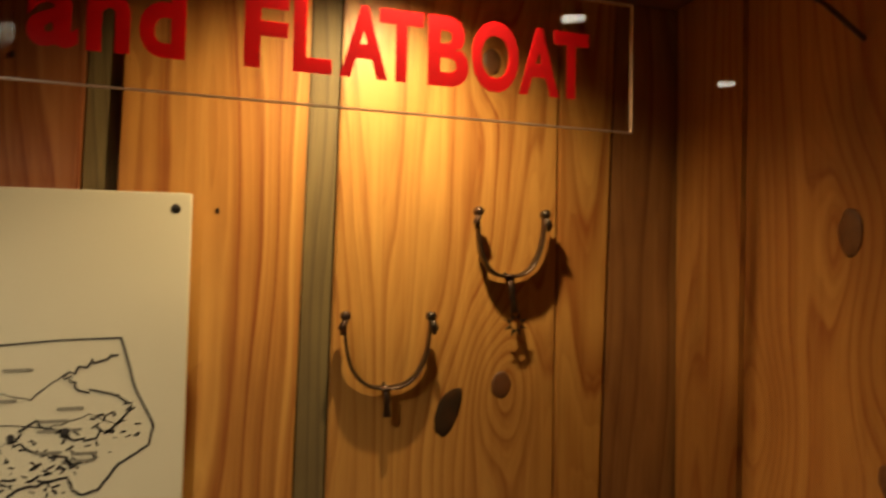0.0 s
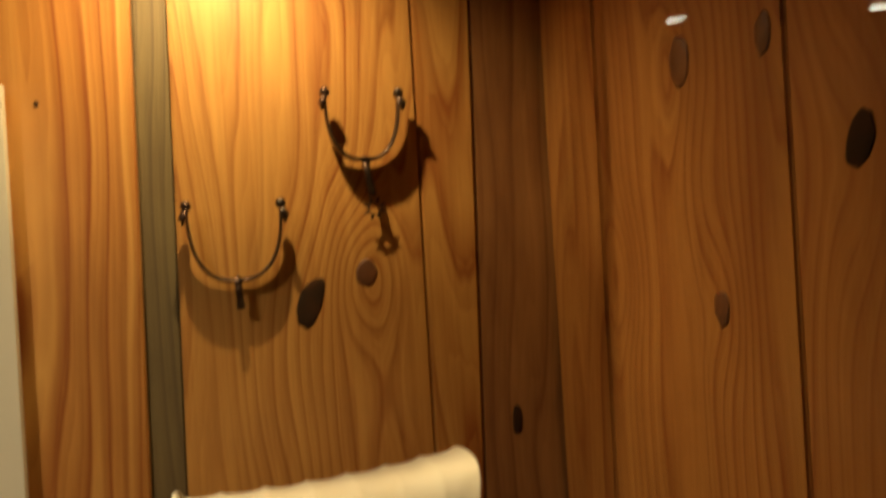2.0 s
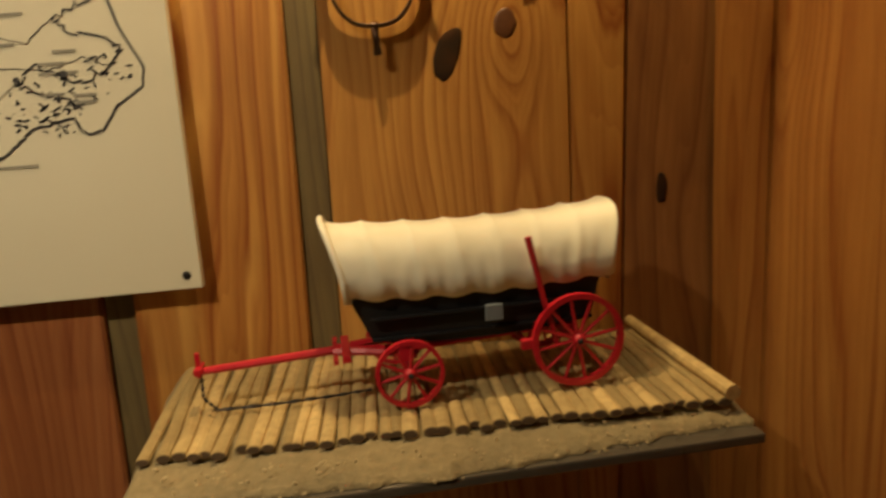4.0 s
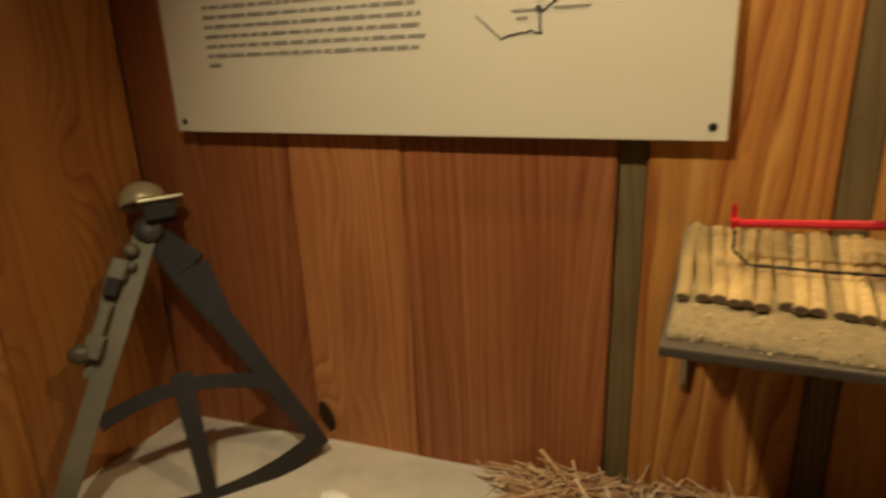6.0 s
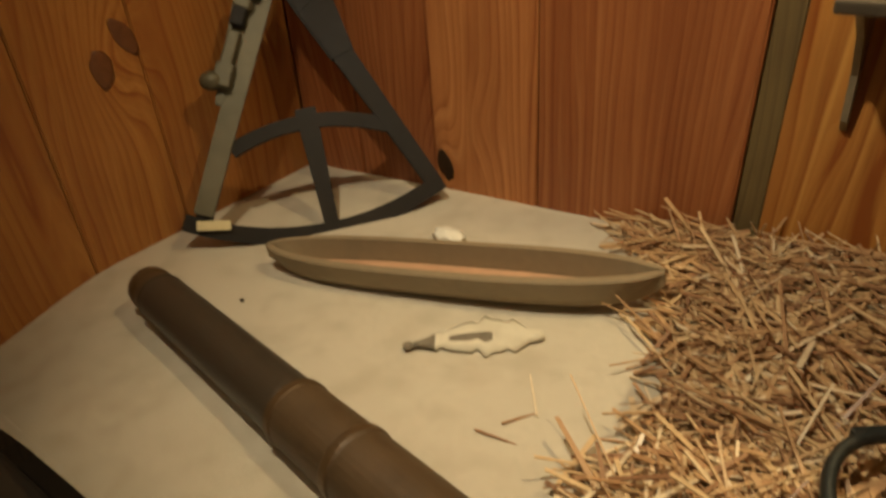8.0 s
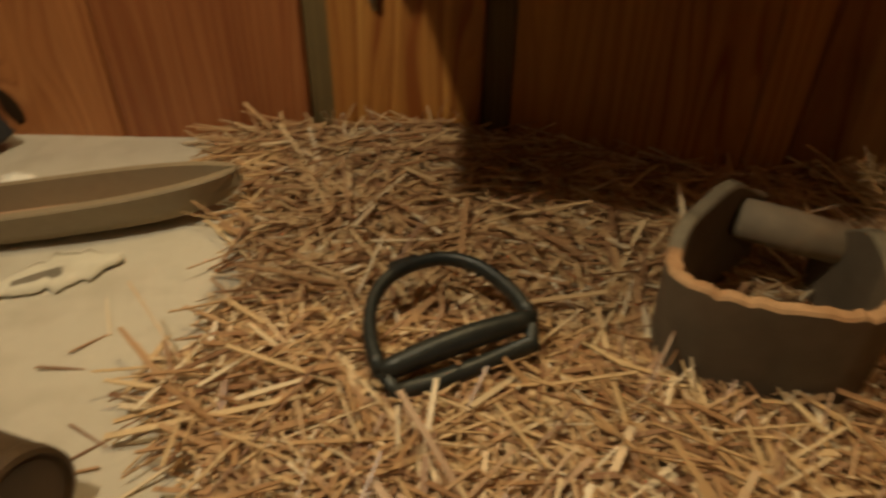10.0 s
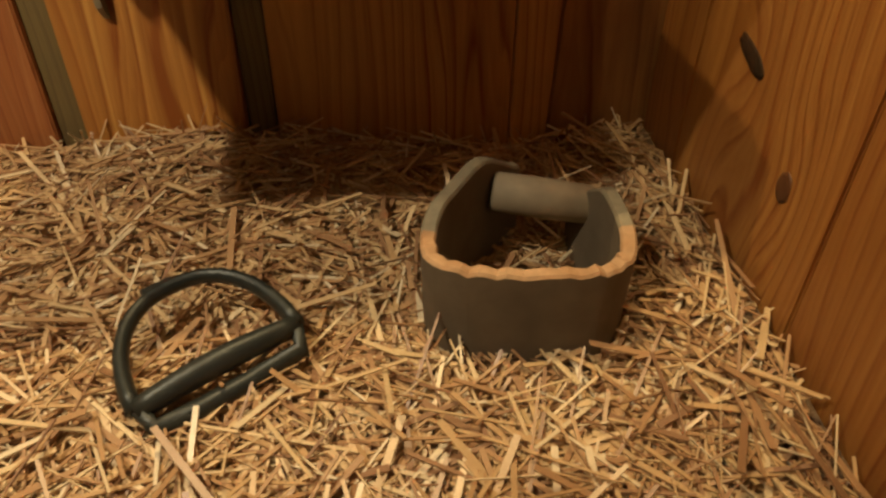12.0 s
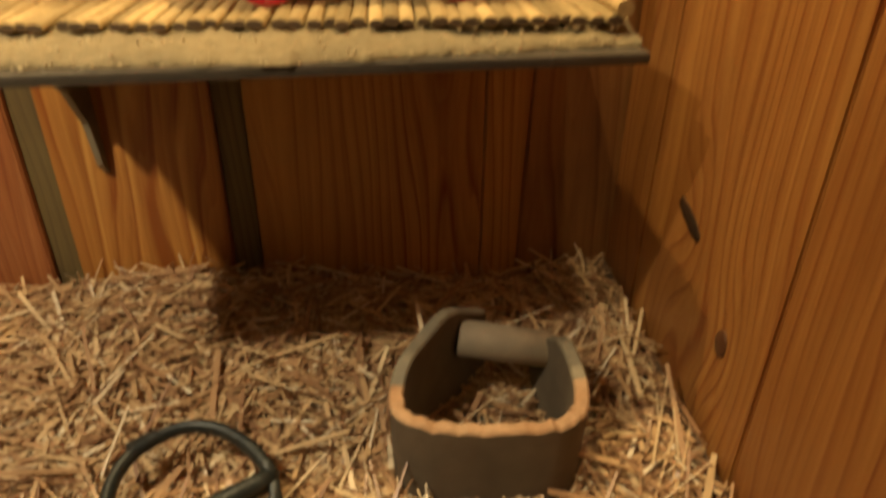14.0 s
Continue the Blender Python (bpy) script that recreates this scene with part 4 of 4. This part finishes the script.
def bar(bm, a, b, w0, w1, y0, y1, bevel=0.0015):
    """A flat bar in the frame's plane from a to b (x, z)."""
    a, b = Vector(a), Vector(b)
    d = (b - a).normalized()
    s = Vector((-d.y, d.x))
    vs = []
    for y in (y0, y1):
        for p, w in ((a, w0), (b, w1)):
            for k in (-1, 1):
                q = p + s * w * k / 2
                vs.append(bm.verts.new((q.x, y, q.y)))
    for f in ((0, 1, 3, 2), (4, 6, 7, 5), (0, 2, 6, 4), (1, 5, 7, 3), (0, 4, 5, 1), (2, 3, 7, 6)):
        bm.faces.new([vs[i] for i in f])
    bmesh.ops.recalc_face_normals(bm, faces=bm.faces[:])
    bmesh.ops.bevel(bm, geom=bm.edges[:], offset=bevel, segments=2, affect="EDGES")


sa, ca = math.sin(radians(HALF)), math.cos(radians(HALF))
for s, w in ((-1, 0.026), (1, 0.036)):
    bm = bmesh.new()
    bar(bm, (s * 0.004, -0.004), (s * sa * (RAD - 0.01), -ca * (RAD - 0.01)), w, 0.022, -0.007, 0.007)
    part("limb", bm, M_EBONY, octant)
bm = bmesh.new()
bar(bm, (0.006, -0.012), (sa * 0.075 + 0.010, -ca * 0.075), 0.034, 0.056, -0.0085, 0.0068, 0.003)
part("shoulder", bm, M_EBONY, octant)
bm = bmesh.new()
bar(bm, (sa * 0.074 + 0.010, -ca * 0.074), (sa * 0.16, -ca * 0.16), 0.055, 0.034, -0.0080, 0.0064, 0.003)
part("shoulder", bm, M_EBONY, octant)
bm = bmesh.new()
bar(bm, (-sa * 0.055 - 0.024, -ca * 0.055), (-sa * 0.205 - 0.018, -ca * 0.205), 0.024, 0.012, -0.0140, -0.0085, 0.002)
part("sight_bracket", bm, M_ARM, octant, "dull brass bracket of the sights")
for px, pz, pr in ((-0.026, -0.030, 0.011), (-0.046, -0.062, 0.012), (-0.030, -0.052, 0.008)):
    bm = bmesh.new()
    lathe(bm, [(-0.026, pr * 0.5), (-0.024, pr * 0.85), (-0.016, pr), (-0.0130, pr * 0.6), (-0.008, pr * 0.6)], pose(px, 0, pz, 0, 0, 90), 16)
    part("thumb_screw", bm, M_ARM, octant, smooth=True)
bm = bmesh.new()
arc_band(bm, (0, 0), RAD - 0.023, RAD, 270 - HALF - 3.5, 270 + HALF + 1.5, -0.0078, 0.0078, 36)
part("limb_arc", bm, M_EBONY, octant)
bm = bmesh.new()
arc_band(bm, (0.003, -0.484), 0.251, 0.270, 66, 114, -0.006, 0.006, 24)
part("cross_brace", bm, M_EBONY, octant)
bm = bmesh.new()
bar(bm, (0.004, -0.205), (0.010, -RAD + 0.02), 0.029, 0.019, -0.0055, 0.0055)
part("centre_strut", bm, M_EBONY, octant)
bm = bmesh.new()
bar(bm, (0.0, 0.0), (-sa * 0.93 * RAD, -ca * 0.93 * RAD), 0.031, 0.026, -0.0125, -0.0078, 0.001)
part("index_arm", bm, M_ARM, octant, "dull brass index arm")
bm = bmesh.new()
bar(bm, (-sa * RAD * 0.93 - 0.010, -ca * RAD * 0.965), (-sa * RAD * 0.93 + 0.034, -ca * RAD * 0.985), 0.013, 0.013, -0.016, -0.0128, 0.001)
part("vernier", bm, M_IVORY, octant, "ivory vernier plate")
bm = bmesh.new()
lathe(bm, [(-0.020, 0.016), (-0.016, 0.020), (-0.0079, 0.020)], pose(0, 0, -0.004, 0, 0, 90), 20)
part("pivot_disc", bm, M_DRAW, octant, smooth=True)
# the domed index mirror housing with its ledge
bm = bmesh.new()
bmesh.ops.create_uvsphere(bm, u_segments=24, v_segments=14, radius=0.029)
geom = bm.verts[:] + bm.edges[:] + bm.faces[:]
bmesh.ops.bisect_plane(bm, geom=geom, plane_co=(0, 0, -0.006), plane_no=(0, 0, -1), clear_outer=True)
for v in bm.verts:
    v.co = Vector((v.co.x * 1.1, v.co.y * 0.9 - 0.014, v.co.z + 0.036))
dome = part("mirror_housing", bm, M_BRASS, octant, "domed brass mirror housing", smooth=True)
sol = dome.modifiers.new("metal", "SOLIDIFY")
sol.thickness = 0.002
bm = bmesh.new()
box(bm, (-0.006, -0.042, 0.0265), (0.052, 0.004, 0.031), 0.001)
part("ledge", bm, M_BRASS, octant)
bm = bmesh.new()
box(bm, (0.000, -0.034, 0.002), (0.040, -0.010, 0.026), 0.002)
part("mirror_block", bm, M_EBONY, octant)
# horizon glass, shades and sight along the limb that faces the light
for d, w, h, mt, nm in ((0.060, 0.022, 0.030, M_ARM, "shade_frame"), (0.085, 0.018, 0.026, M_EBONY, "shade_frame"), (0.165, 0.024, 0.032, M_ARM, "horizon_glass_frame"), (0.13, 0.016, 0.05, M_ARM, "sight_plate")):
    bm = bmesh.new()
    box(bm, (-w / 2, -0.030, -h / 2), (w / 2, -0.010, h / 2), 0.003, pose(-sa * d - 0.020, 0, -ca * d, 0, -HALF * -1, 0))
    part(nm, bm, mt, octant)
bm = bmesh.new()
bmesh.ops.create_uvsphere(bm, u_segments=16, v_segments=10, radius=0.016)
for v in bm.verts:
    v.co = Vector((v.co.x - sa * 0.17 - 0.034, v.co.y * 0.8 - 0.022, v.co.z * 0.8 - ca * 0.17))
part("peep_sight", bm, M_ARM, octant, smooth=True)

# ---- dugout boat ----
BL, BR = Vector((-0.780, -0.272, 0)), Vector((-0.322, -0.155, 0))
blen = (BR - BL).length
bz0, bz1 = deck(BL.x, BL.y), deck(BR.x, BR.y)
boat = thing("dugout_boat", "small carved wooden dugout boat, empty", "model boat")
bdir = Vector((BR.x - BL.x, BR.y - BL.y, bz1 - bz0 + 0.016)).normalized()
bside = Vector((0, 0, 1)).cross(bdir).normalized()
bup = bdir.cross(bside)
boat.matrix_world = Matrix(((bdir.x, bside.x, bup.x, BL.x), (bdir.y, bside.y, bup.y, BL.y), (bdir.z, bside.z, bup.z, bz0 - 0.002), (0, 0, 0, 1)))


def boat_width(k):
    return 0.037 * max(0.0, 1 - abs(2 * k - 1) ** 3.3) ** 0.60


bm = bmesh.new()
rows = []
for i in range(41):
    k = 0.004 + 0.992 * i / 40
    w, x = boat_width(k), k * blen
    low = 0.010 * abs(2 * k - 1) ** 6
    wi = max(w - 0.0095, w * 0.12)
    sheer = 0.036 + 0.003 * (2 * k - 1) ** 2
    rows.append([bm.verts.new((x + (0.5 - k) * 0.03 * (1 if z < 0.02 else 0), s, z)) for s, z in
                 ((-w * 0.62, low), (-w * 0.9, low + 0.012), (-w, sheer - 0.002), (-w + 0.0015, sheer), (-wi, sheer), (-wi * 0.94, 0.008 + low), (wi * 0.94, 0.008 + low),
                  (wi, sheer), (w - 0.0015, sheer), (w, sheer - 0.002), (w * 0.9, low + 0.012), (w * 0.62, low))])
for q, w in zip(rows, rows[1:]):
    for j in range(12):
        f = bm.faces.new((q[j], q[(j + 1) % 12], w[(j + 1) % 12], w[j]))
        f.material_index = 1 if j == 5 else 0
bm.faces.new(rows[0][::-1])
bm.faces.new(rows[-1])
bmesh.ops.recalc_face_normals(bm, faces=bm.faces[:])
hull = part("hull", bm, M_BOAT, boat)
hull.data.materials.append(M_BOATIN)

# ---- leather-covered telescope lying on the cloth ----
TN, TF = Vector((-0.300, -0.500, 0)), Vector((-0.850, -0.398, 0))
scope = thing("telescope", "old brown leather-covered telescope lying on the cloth", "telescope")
n0 = Vector((TN.x, TN.y, deck(TN.x, TN.y) + 0.0320))
n1 = Vector((TF.x, TF.y, deck(TF.x, TF.y) + 0.028))
tl = (n1 - n0).length
scope.matrix_world = Matrix.Translation(n0) @ (n1 - n0).to_track_quat("X", "Z").to_matrix().to_4x4()
for nm, prof, mt in (("objective_barrel", [(0.004, 0.0264), (0.0, 0.0282), (0.0015, 0.0314), (0.010, 0.0320), (0.012, 0.0311), (0.136, 0.0308), (0.138, 0.032)], M_SCOPE),
                     ("band", [(0.138, 0.032), (0.139, 0.0324), (0.146, 0.0324), (0.147, 0.032)], M_SCOPEBAND),
                     ("middle_barrel", [(0.147, 0.0291), (0.149, 0.0304), (0.220, 0.0298), (0.222, 0.030)], M_SCOPE),
                     ("band", [(0.222, 0.030), (0.223, 0.0309), (0.231, 0.0309), (0.232, 0.029)], M_SCOPEBAND),
                     ("draw_tube", [(0.232, 0.0268), (0.236, 0.0280), (tl - 0.045, 0.0273), (tl - 0.040, 0.028)], M_DRAW),
                     ("eyepiece", [(tl - 0.040, 0.024), (tl - 0.020, 0.024), (tl - 0.012, 0.026), (tl - 0.002, 0.025), (tl, 0.017)], M_SCOPEBAND)):
    bm = bmesh.new()
    lathe(bm, prof, Matrix.Identity(4), 36)
    bmesh.ops.recalc_face_normals(bm, faces=bm.faces[:])
    part(nm, bm, mt, scope, smooth=False)
bm = bmesh.new()
lathe(bm, [(0.0030, 0.004), (0.0026, 0.0241), (0.0042, 0.0262)], Matrix.Identity(4), 36)
part("end_cap", bm, M_SCOPE, scope)

# ---- feather, tuft of cotton, seed ----
feather = thing("feather", "white and grey feather lying on the cloth", "feather")
bm = bmesh.new()
f0, f1 = Vector((-0.514, -0.318, 0)), Vector((-0.410, -0.246, 0))
fd = (f1 - f0).normalized()
fs = Vector((-fd.y, fd.x, 0))
rows = []
for i in range(19):
    k = i / 18
    c = f0.lerp(f1, k) + fs * 0.010 * math.sin(k * 3.1)
    w = 0.036 * math.sin(math.pi * (0.04 + k * 0.93)) * (0.35 + 0.65 * k) * (1 + 0.7 * noise.noise((k * 21, 0, 0)))
    zz = deck(c.x, c.y) + 0.005
    rows.append([bm.verts.new((*(c + fs * w * s).xy, zz + (0.003 * math.sin(math.pi * k) if s == 0 else (0.003 if abs(s) < 0.8 else -0.001)))) for s in (-1, -0.5, 0, 0.5, 1)])
for i, (q, w) in enumerate(zip(rows, rows[1:])):
    for j in range(4):
        f = bm.faces.new((q[j], q[j + 1], w[j + 1], w[j]))
        f.material_index = 1 if (i < 3 or (4 < i < 11 and j == 1)) else 0
vane = part("vane", bm, M_DOWN, feather, smooth=True)
vane.data.materials.append(M_FEATHER)
vane.modifiers.new("thick", "SOLIDIFY").thickness = 0.001
bm = bmesh.new()
bmesh.ops.create_uvsphere(bm, u_segments=12, v_segments=8, radius=0.0055)
for v in bm.verts:
    v.co = Vector((f0.x - 0.004 + v.co.x, f0.y - 0.004 + v.co.y, deck(f0.x, f0.y) + 0.006 + v.co.z * 0.7))
part("quill_knob", bm, M_FEATHER, feather, smooth=True)

tuft = thing("cotton_tuft", "small tuft of white cotton on the cloth", "cotton")
bm = bmesh.new()
bmesh.ops.create_icosphere(bm, subdivisions=3, radius=1.0)
for v in bm.verts:
    k = 1 + 0.35 * noise.noise(v.co * 2.2)
    v.co = Vector((-0.618 + v.co.x * 0.021 * k, -0.122 + v.co.y * 0.013 * k, deck(-0.618, -0.122) + 0.007 + v.co.z * 0.008 * k))
part("fluff", bm, M_COTTON, tuft, smooth=True)
seed = thing("seed", "tiny dark seed on the cloth", "seed", at=(-0.756, -0.342, deck(-0.756, -0.342) + 0.001))
bm = bmesh.new()
bmesh.ops.create_uvsphere(bm, u_segments=10, v_segments=6, radius=0.0028)
part("husk", bm, M_HOLE, seed)

# ---- wooden stirrup with its roller ----
WZ0, WZ1 = 0.803, 0.904
wst = thing("wooden_stirrup", "broad grey bentwood stirrup with a worn rim", "stirrup")
# a broad bent band: wide tread to the front, arms drawing together to the roller
O, E1 = Vector((0.124, -0.247)), Vector((0.998, -0.055)).normalized()
E2 = Vector((-E1.y, E1.x))
outline = [(-0.002, 0.095), (-0.029, 0.060), (-0.056, 0.022), (-0.071, -0.006), (-0.076, -0.030), (-0.071, -0.052), (-0.050, -0.066), (-0.025, -0.071), (0.0, -0.072), (0.030, -0.071),
           (0.054, -0.066), (0.070, -0.052), (0.076, -0.028), (0.074, 0.0), (0.068, 0.034), (0.060, 0.074)]
bm = bmesh.new()
rows = []
m_out = len(outline)
TH = 0.0115
smooth_pts = []
for i in range(m_out - 1):
    p0, p1, p2, p3 = (Vector(outline[max(0, min(m_out - 1, i + d))]) for d in (-1, 0, 1, 2))
    for k in range(4):
        t = k / 4
        smooth_pts.append(0.5 * ((2 * p1) + (p2 - p0) * t + (2 * p0 - 5 * p1 + 4 * p2 - p3) * t * t + (3 * p1 - p0 - 3 * p2 + p3) * t ** 3))
smooth_pts.append(Vector(outline[-1]))
ns = len(smooth_pts)
rnd = random.Random(8)
for i, p in enumerate(smooth_pts):
    d = (smooth_pts[min(ns - 1, i + 1)] - smooth_pts[max(0, i - 1)]).normalized()
    inn = Vector((-d.y, d.x))
    k = i / (ns - 1)
    front = smooth(0.22, 0.32, k) * (1 - smooth(0.70, 0.80, k))
    top = WZ1 + 0.014 * smooth(0.30, 0.16, k) + 0.016 * smooth(0.16, 0.02, k) + 0.012 * smooth(0.72, 0.92, k) + (0.0042 * noise.noise((i * 0.7, 0, 3)) * front)
    end = 1 - 0.30 * (smooth(0.10, 0.0, k) + smooth(0.90, 1.0, k))
    low = WZ0 + (0.02 if end < 1 else 0) * (1 - end)
    lean = 0.006
    th = TH * (1 + 0.5 * noise.noise((i * 0.9, 5, 0)) * front)
    hgt = WZ0 + (top - WZ0) * end
    def wp(q, z):
        w = O + E1 * q.x + E2 * q.y
        return bm.verts.new((w.x, w.y, z))
    rows.append([wp(p * 0.97, low), wp(p * 0.985, (low + hgt) / 2), wp(p, hgt - 0.0022), wp(p + inn * 0.0018, hgt), wp(p + inn * (th - 0.0015), hgt - 0.0006), wp(p + inn * th, hgt - 0.003 - 0.002 * front * abs(noise.noise((i * 1.3, 0, 9)))), wp(p * 0.97 + inn * th, low)])
for i, (q, w) in enumerate(zip(rows, rows[1:])):
    k = i / ns
    for j in range(7):
        f = bm.faces.new((q[j], w[j], w[(j + 1) % 7], q[(j + 1) % 7]))
        if j in (2, 3, 4):
            f.material_index = 1 if 0.23 < k < 0.80 else 2
bm.faces.new(rows[0])
bm.faces.new(rows[-1][::-1])
bmesh.ops.recalc_face_normals(bm, faces=bm.faces[:])
band = part("band", bm, M_WSTIR, wst)
band.data.materials.append(M_WRIM)
band.data.materials.append(M_WTOP)
bm = bmesh.new()
a, b = O + E1 * -0.020 + E2 * 0.054, O + E1 * 0.062 + E2 * 0.048
lathe(bm, [(0, 0.014), (0.002, 0.0162), ((b - a).length * 0.5, 0.0168), ((b - a).length - 0.002, 0.0160), ((b - a).length, 0.014)], Matrix.Translation((a.x, a.y, 0.891)) @ Vector((b.x - a.x, b.y - a.y, -0.010)).to_track_quat("X", "Z").to_matrix().to_4x4(), 18)
part("roller", bm, M_ROLLER, wst, "pale turned wooden roller", smooth=True)

# ---- iron stirrup ----
ist = thing("iron_stirrup", "black iron stirrup with an open tread, in straw", "stirrup")
IL, IR = Vector((-0.134, -0.370, 0.852)), Vector((-0.040, -0.308, 0.861))
e1 = (IR - IL).normalized()
wdt = (IR - IL).length
e2 = Vector((-e1.y, e1.x, 0.16)).normalized()
bm = bmesh.new()
pts = []
for i in range(29):
    a = math.pi * (1.0 - i / 28)
    pts.append(IL.lerp(IR, 0.5) + e1 * (wdt / 2 * math.copysign(abs(math.cos(a)) ** 0.85, math.cos(a))) + e2 * (0.082 * math.sin(a) ** 0.9))
tube(bm, pts, [0.0058 - 0.0012 * math.sin(math.pi * i / 28) for i in range(29)], 10, flat=1.35)
part("bow", bm, M_STIRIRON, ist, smooth=True)
bm = bmesh.new()
tube(bm, [IL.lerp(IR, k / 10) + Vector((0, 0, 0.004 * math.sin(math.pi * k / 10))) for k in range(11)], [0.0068 + 0.0018 * math.sin(math.pi * k / 10) for k in range(11)], 10, flat=1.15)
part("tread_bar", bm, M_STIRIRON, ist, smooth=True)
bm = bmesh.new()
fwd = Vector((e1.y, -e1.x, -1.1)).normalized()
tube(bm, [IL + e1 * 0.004, IL + fwd * 0.016 + e1 * 0.006, IL.lerp(IR, 0.3) + fwd * 0.018, IL.lerp(IR, 0.6) + fwd * 0.018, IR + fwd * 0.017 - e1 * 0.004, IR - e1 * 0.003], 0.0070, 10)
part("tread_bar", bm, M_STIRIRON, ist, smooth=True)
bm = bmesh.new()
top = IL.lerp(IR, 0.42) + e2 * 0.083
box(bm, (-0.012, -0.004, -0.005), (0.012, 0.005, 0.005), 0.002, Matrix.Translation(top) @ e1.to_track_quat("X", "Z").to_matrix().to_4x4())
part("strap_loop", bm, M_STIRIRON, ist)

# ---- straw ----
# matted sheet under the stems; its dark colour stands in for shaded gaps
bm = bmesh.new()
nx, ny = 70, 50
grid = [[None] * (ny + 1) for _ in range(nx + 1)]
for i in range(nx + 1):
    for j in range(ny + 1):
        x, y = -0.52 + (X1 - 0.002 + 0.52) * i / nx, -0.597 + 0.594 * j / ny
        z, k = straw_top(x, y)
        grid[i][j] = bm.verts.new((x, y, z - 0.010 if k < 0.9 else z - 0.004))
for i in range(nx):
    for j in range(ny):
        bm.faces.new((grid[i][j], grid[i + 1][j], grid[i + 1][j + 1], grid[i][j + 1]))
tagged(part("shaded_straw_bed", bm, M_STRAWSHADE, smooth=True), "matted straw under the loose stems, coloured dark for shaded gaps", "straw", kind="stuff")

rng = np.random.default_rng(7)
verts, faces = [], []


def stem(x, y, z, yaw, pitch, ln, w, t, bend):
    """One flattened, slightly bent stem of straw."""
    c, s = math.cos(yaw), math.sin(yaw)
    cp, sp = math.cos(pitch), math.sin(pitch)
    base = len(verts)
    for k in (-0.5, 0.0, 0.5):
        cx, cz = ln * k * cp, ln * k * sp - bend * (1 if k else 0)
        for dw, dt in ((-w, -t), (w, -t), (w, t), (-w, t)):
            q = 0.75 if k == 0.5 else 1.0
            verts.append((x + c * cx - s * dw * q, y + s * cx + c * dw * q, z + cz + dt * q))
    for r in (0, 4):
        for i in range(4):
            j = (i + 1) % 4
            faces.append((base + r + i, base + r + j, base + r + 4 + j, base + r + 4 + i))
    faces.append((base + 3, base + 2, base + 1, base))
    faces.append((base + 8, base + 9, base + 10, base + 11))


count = 0
while count < 12500:
    x, y = rng.uniform(-0.50, X1 - 0.01), rng.uniform(-0.595, -0.006)
    z, k = straw_top(x, y)
    if k < rng.uniform(0.03, 0.8):
        continue
    # keep the inside of the stirrups open
    if (Vector((x, y)) - O).length < 0.05 and rng.random() < 0.6:
        continue
    ln = min(0.135, max(0.018, rng.lognormal(-2.9, 0.52)))
    yaw, pitch = rng.uniform(0, math.tau), rng.normal(0, 0.17)
    hx, hy = abs(math.cos(yaw)) * ln / 2, abs(math.sin(yaw)) * ln / 2
    if x + hx > X1 - 0.002 or y + hy > -0.002 or y - hy < -0.598:
        continue
    dz = rng.uniform(-0.004, 0.010)
    stem(x, y, z + dz + abs(pitch) * ln * 0.25, yaw, pitch, ln, rng.choice((0.0005, 0.0008, 0.0011, 0.0015, 0.0022)) * rng.uniform(0.8, 1.2), rng.uniform(0.0003, 0.0008), rng.normal(0, 0.0012))
    count += 1
# a few stems standing against the wall, and strays on the cloth
for _ in range(60):
    x = rng.uniform(-0.36, 0.27)
    z, k = straw_top(x, -0.03)
    stem(x, rng.uniform(-0.05, -0.012), z + 0.012, rng.uniform(0, math.tau), rng.uniform(0.4, 1.2), rng.uniform(0.03, 0.06), 0.001, 0.0005, 0.001)
for _ in range(9):
    y = rng.uniform(-0.50, -0.10)
    x = -0.31 - abs(rng.normal(0, 0.035))
    stem(x, y, deck(x, y) + 0.0012, rng.uniform(0, math.tau), rng.normal(0, 0.05), rng.uniform(0.025, 0.06), 0.0009, 0.0005, 0.0005)
me = bpy.data.meshes.new("straw")
me.from_pydata(verts, [], faces)
me.materials.append(M_STRAW)
tagged(new("straw", me), "loose golden straw spread over the case floor", "straw", kind="stuff")
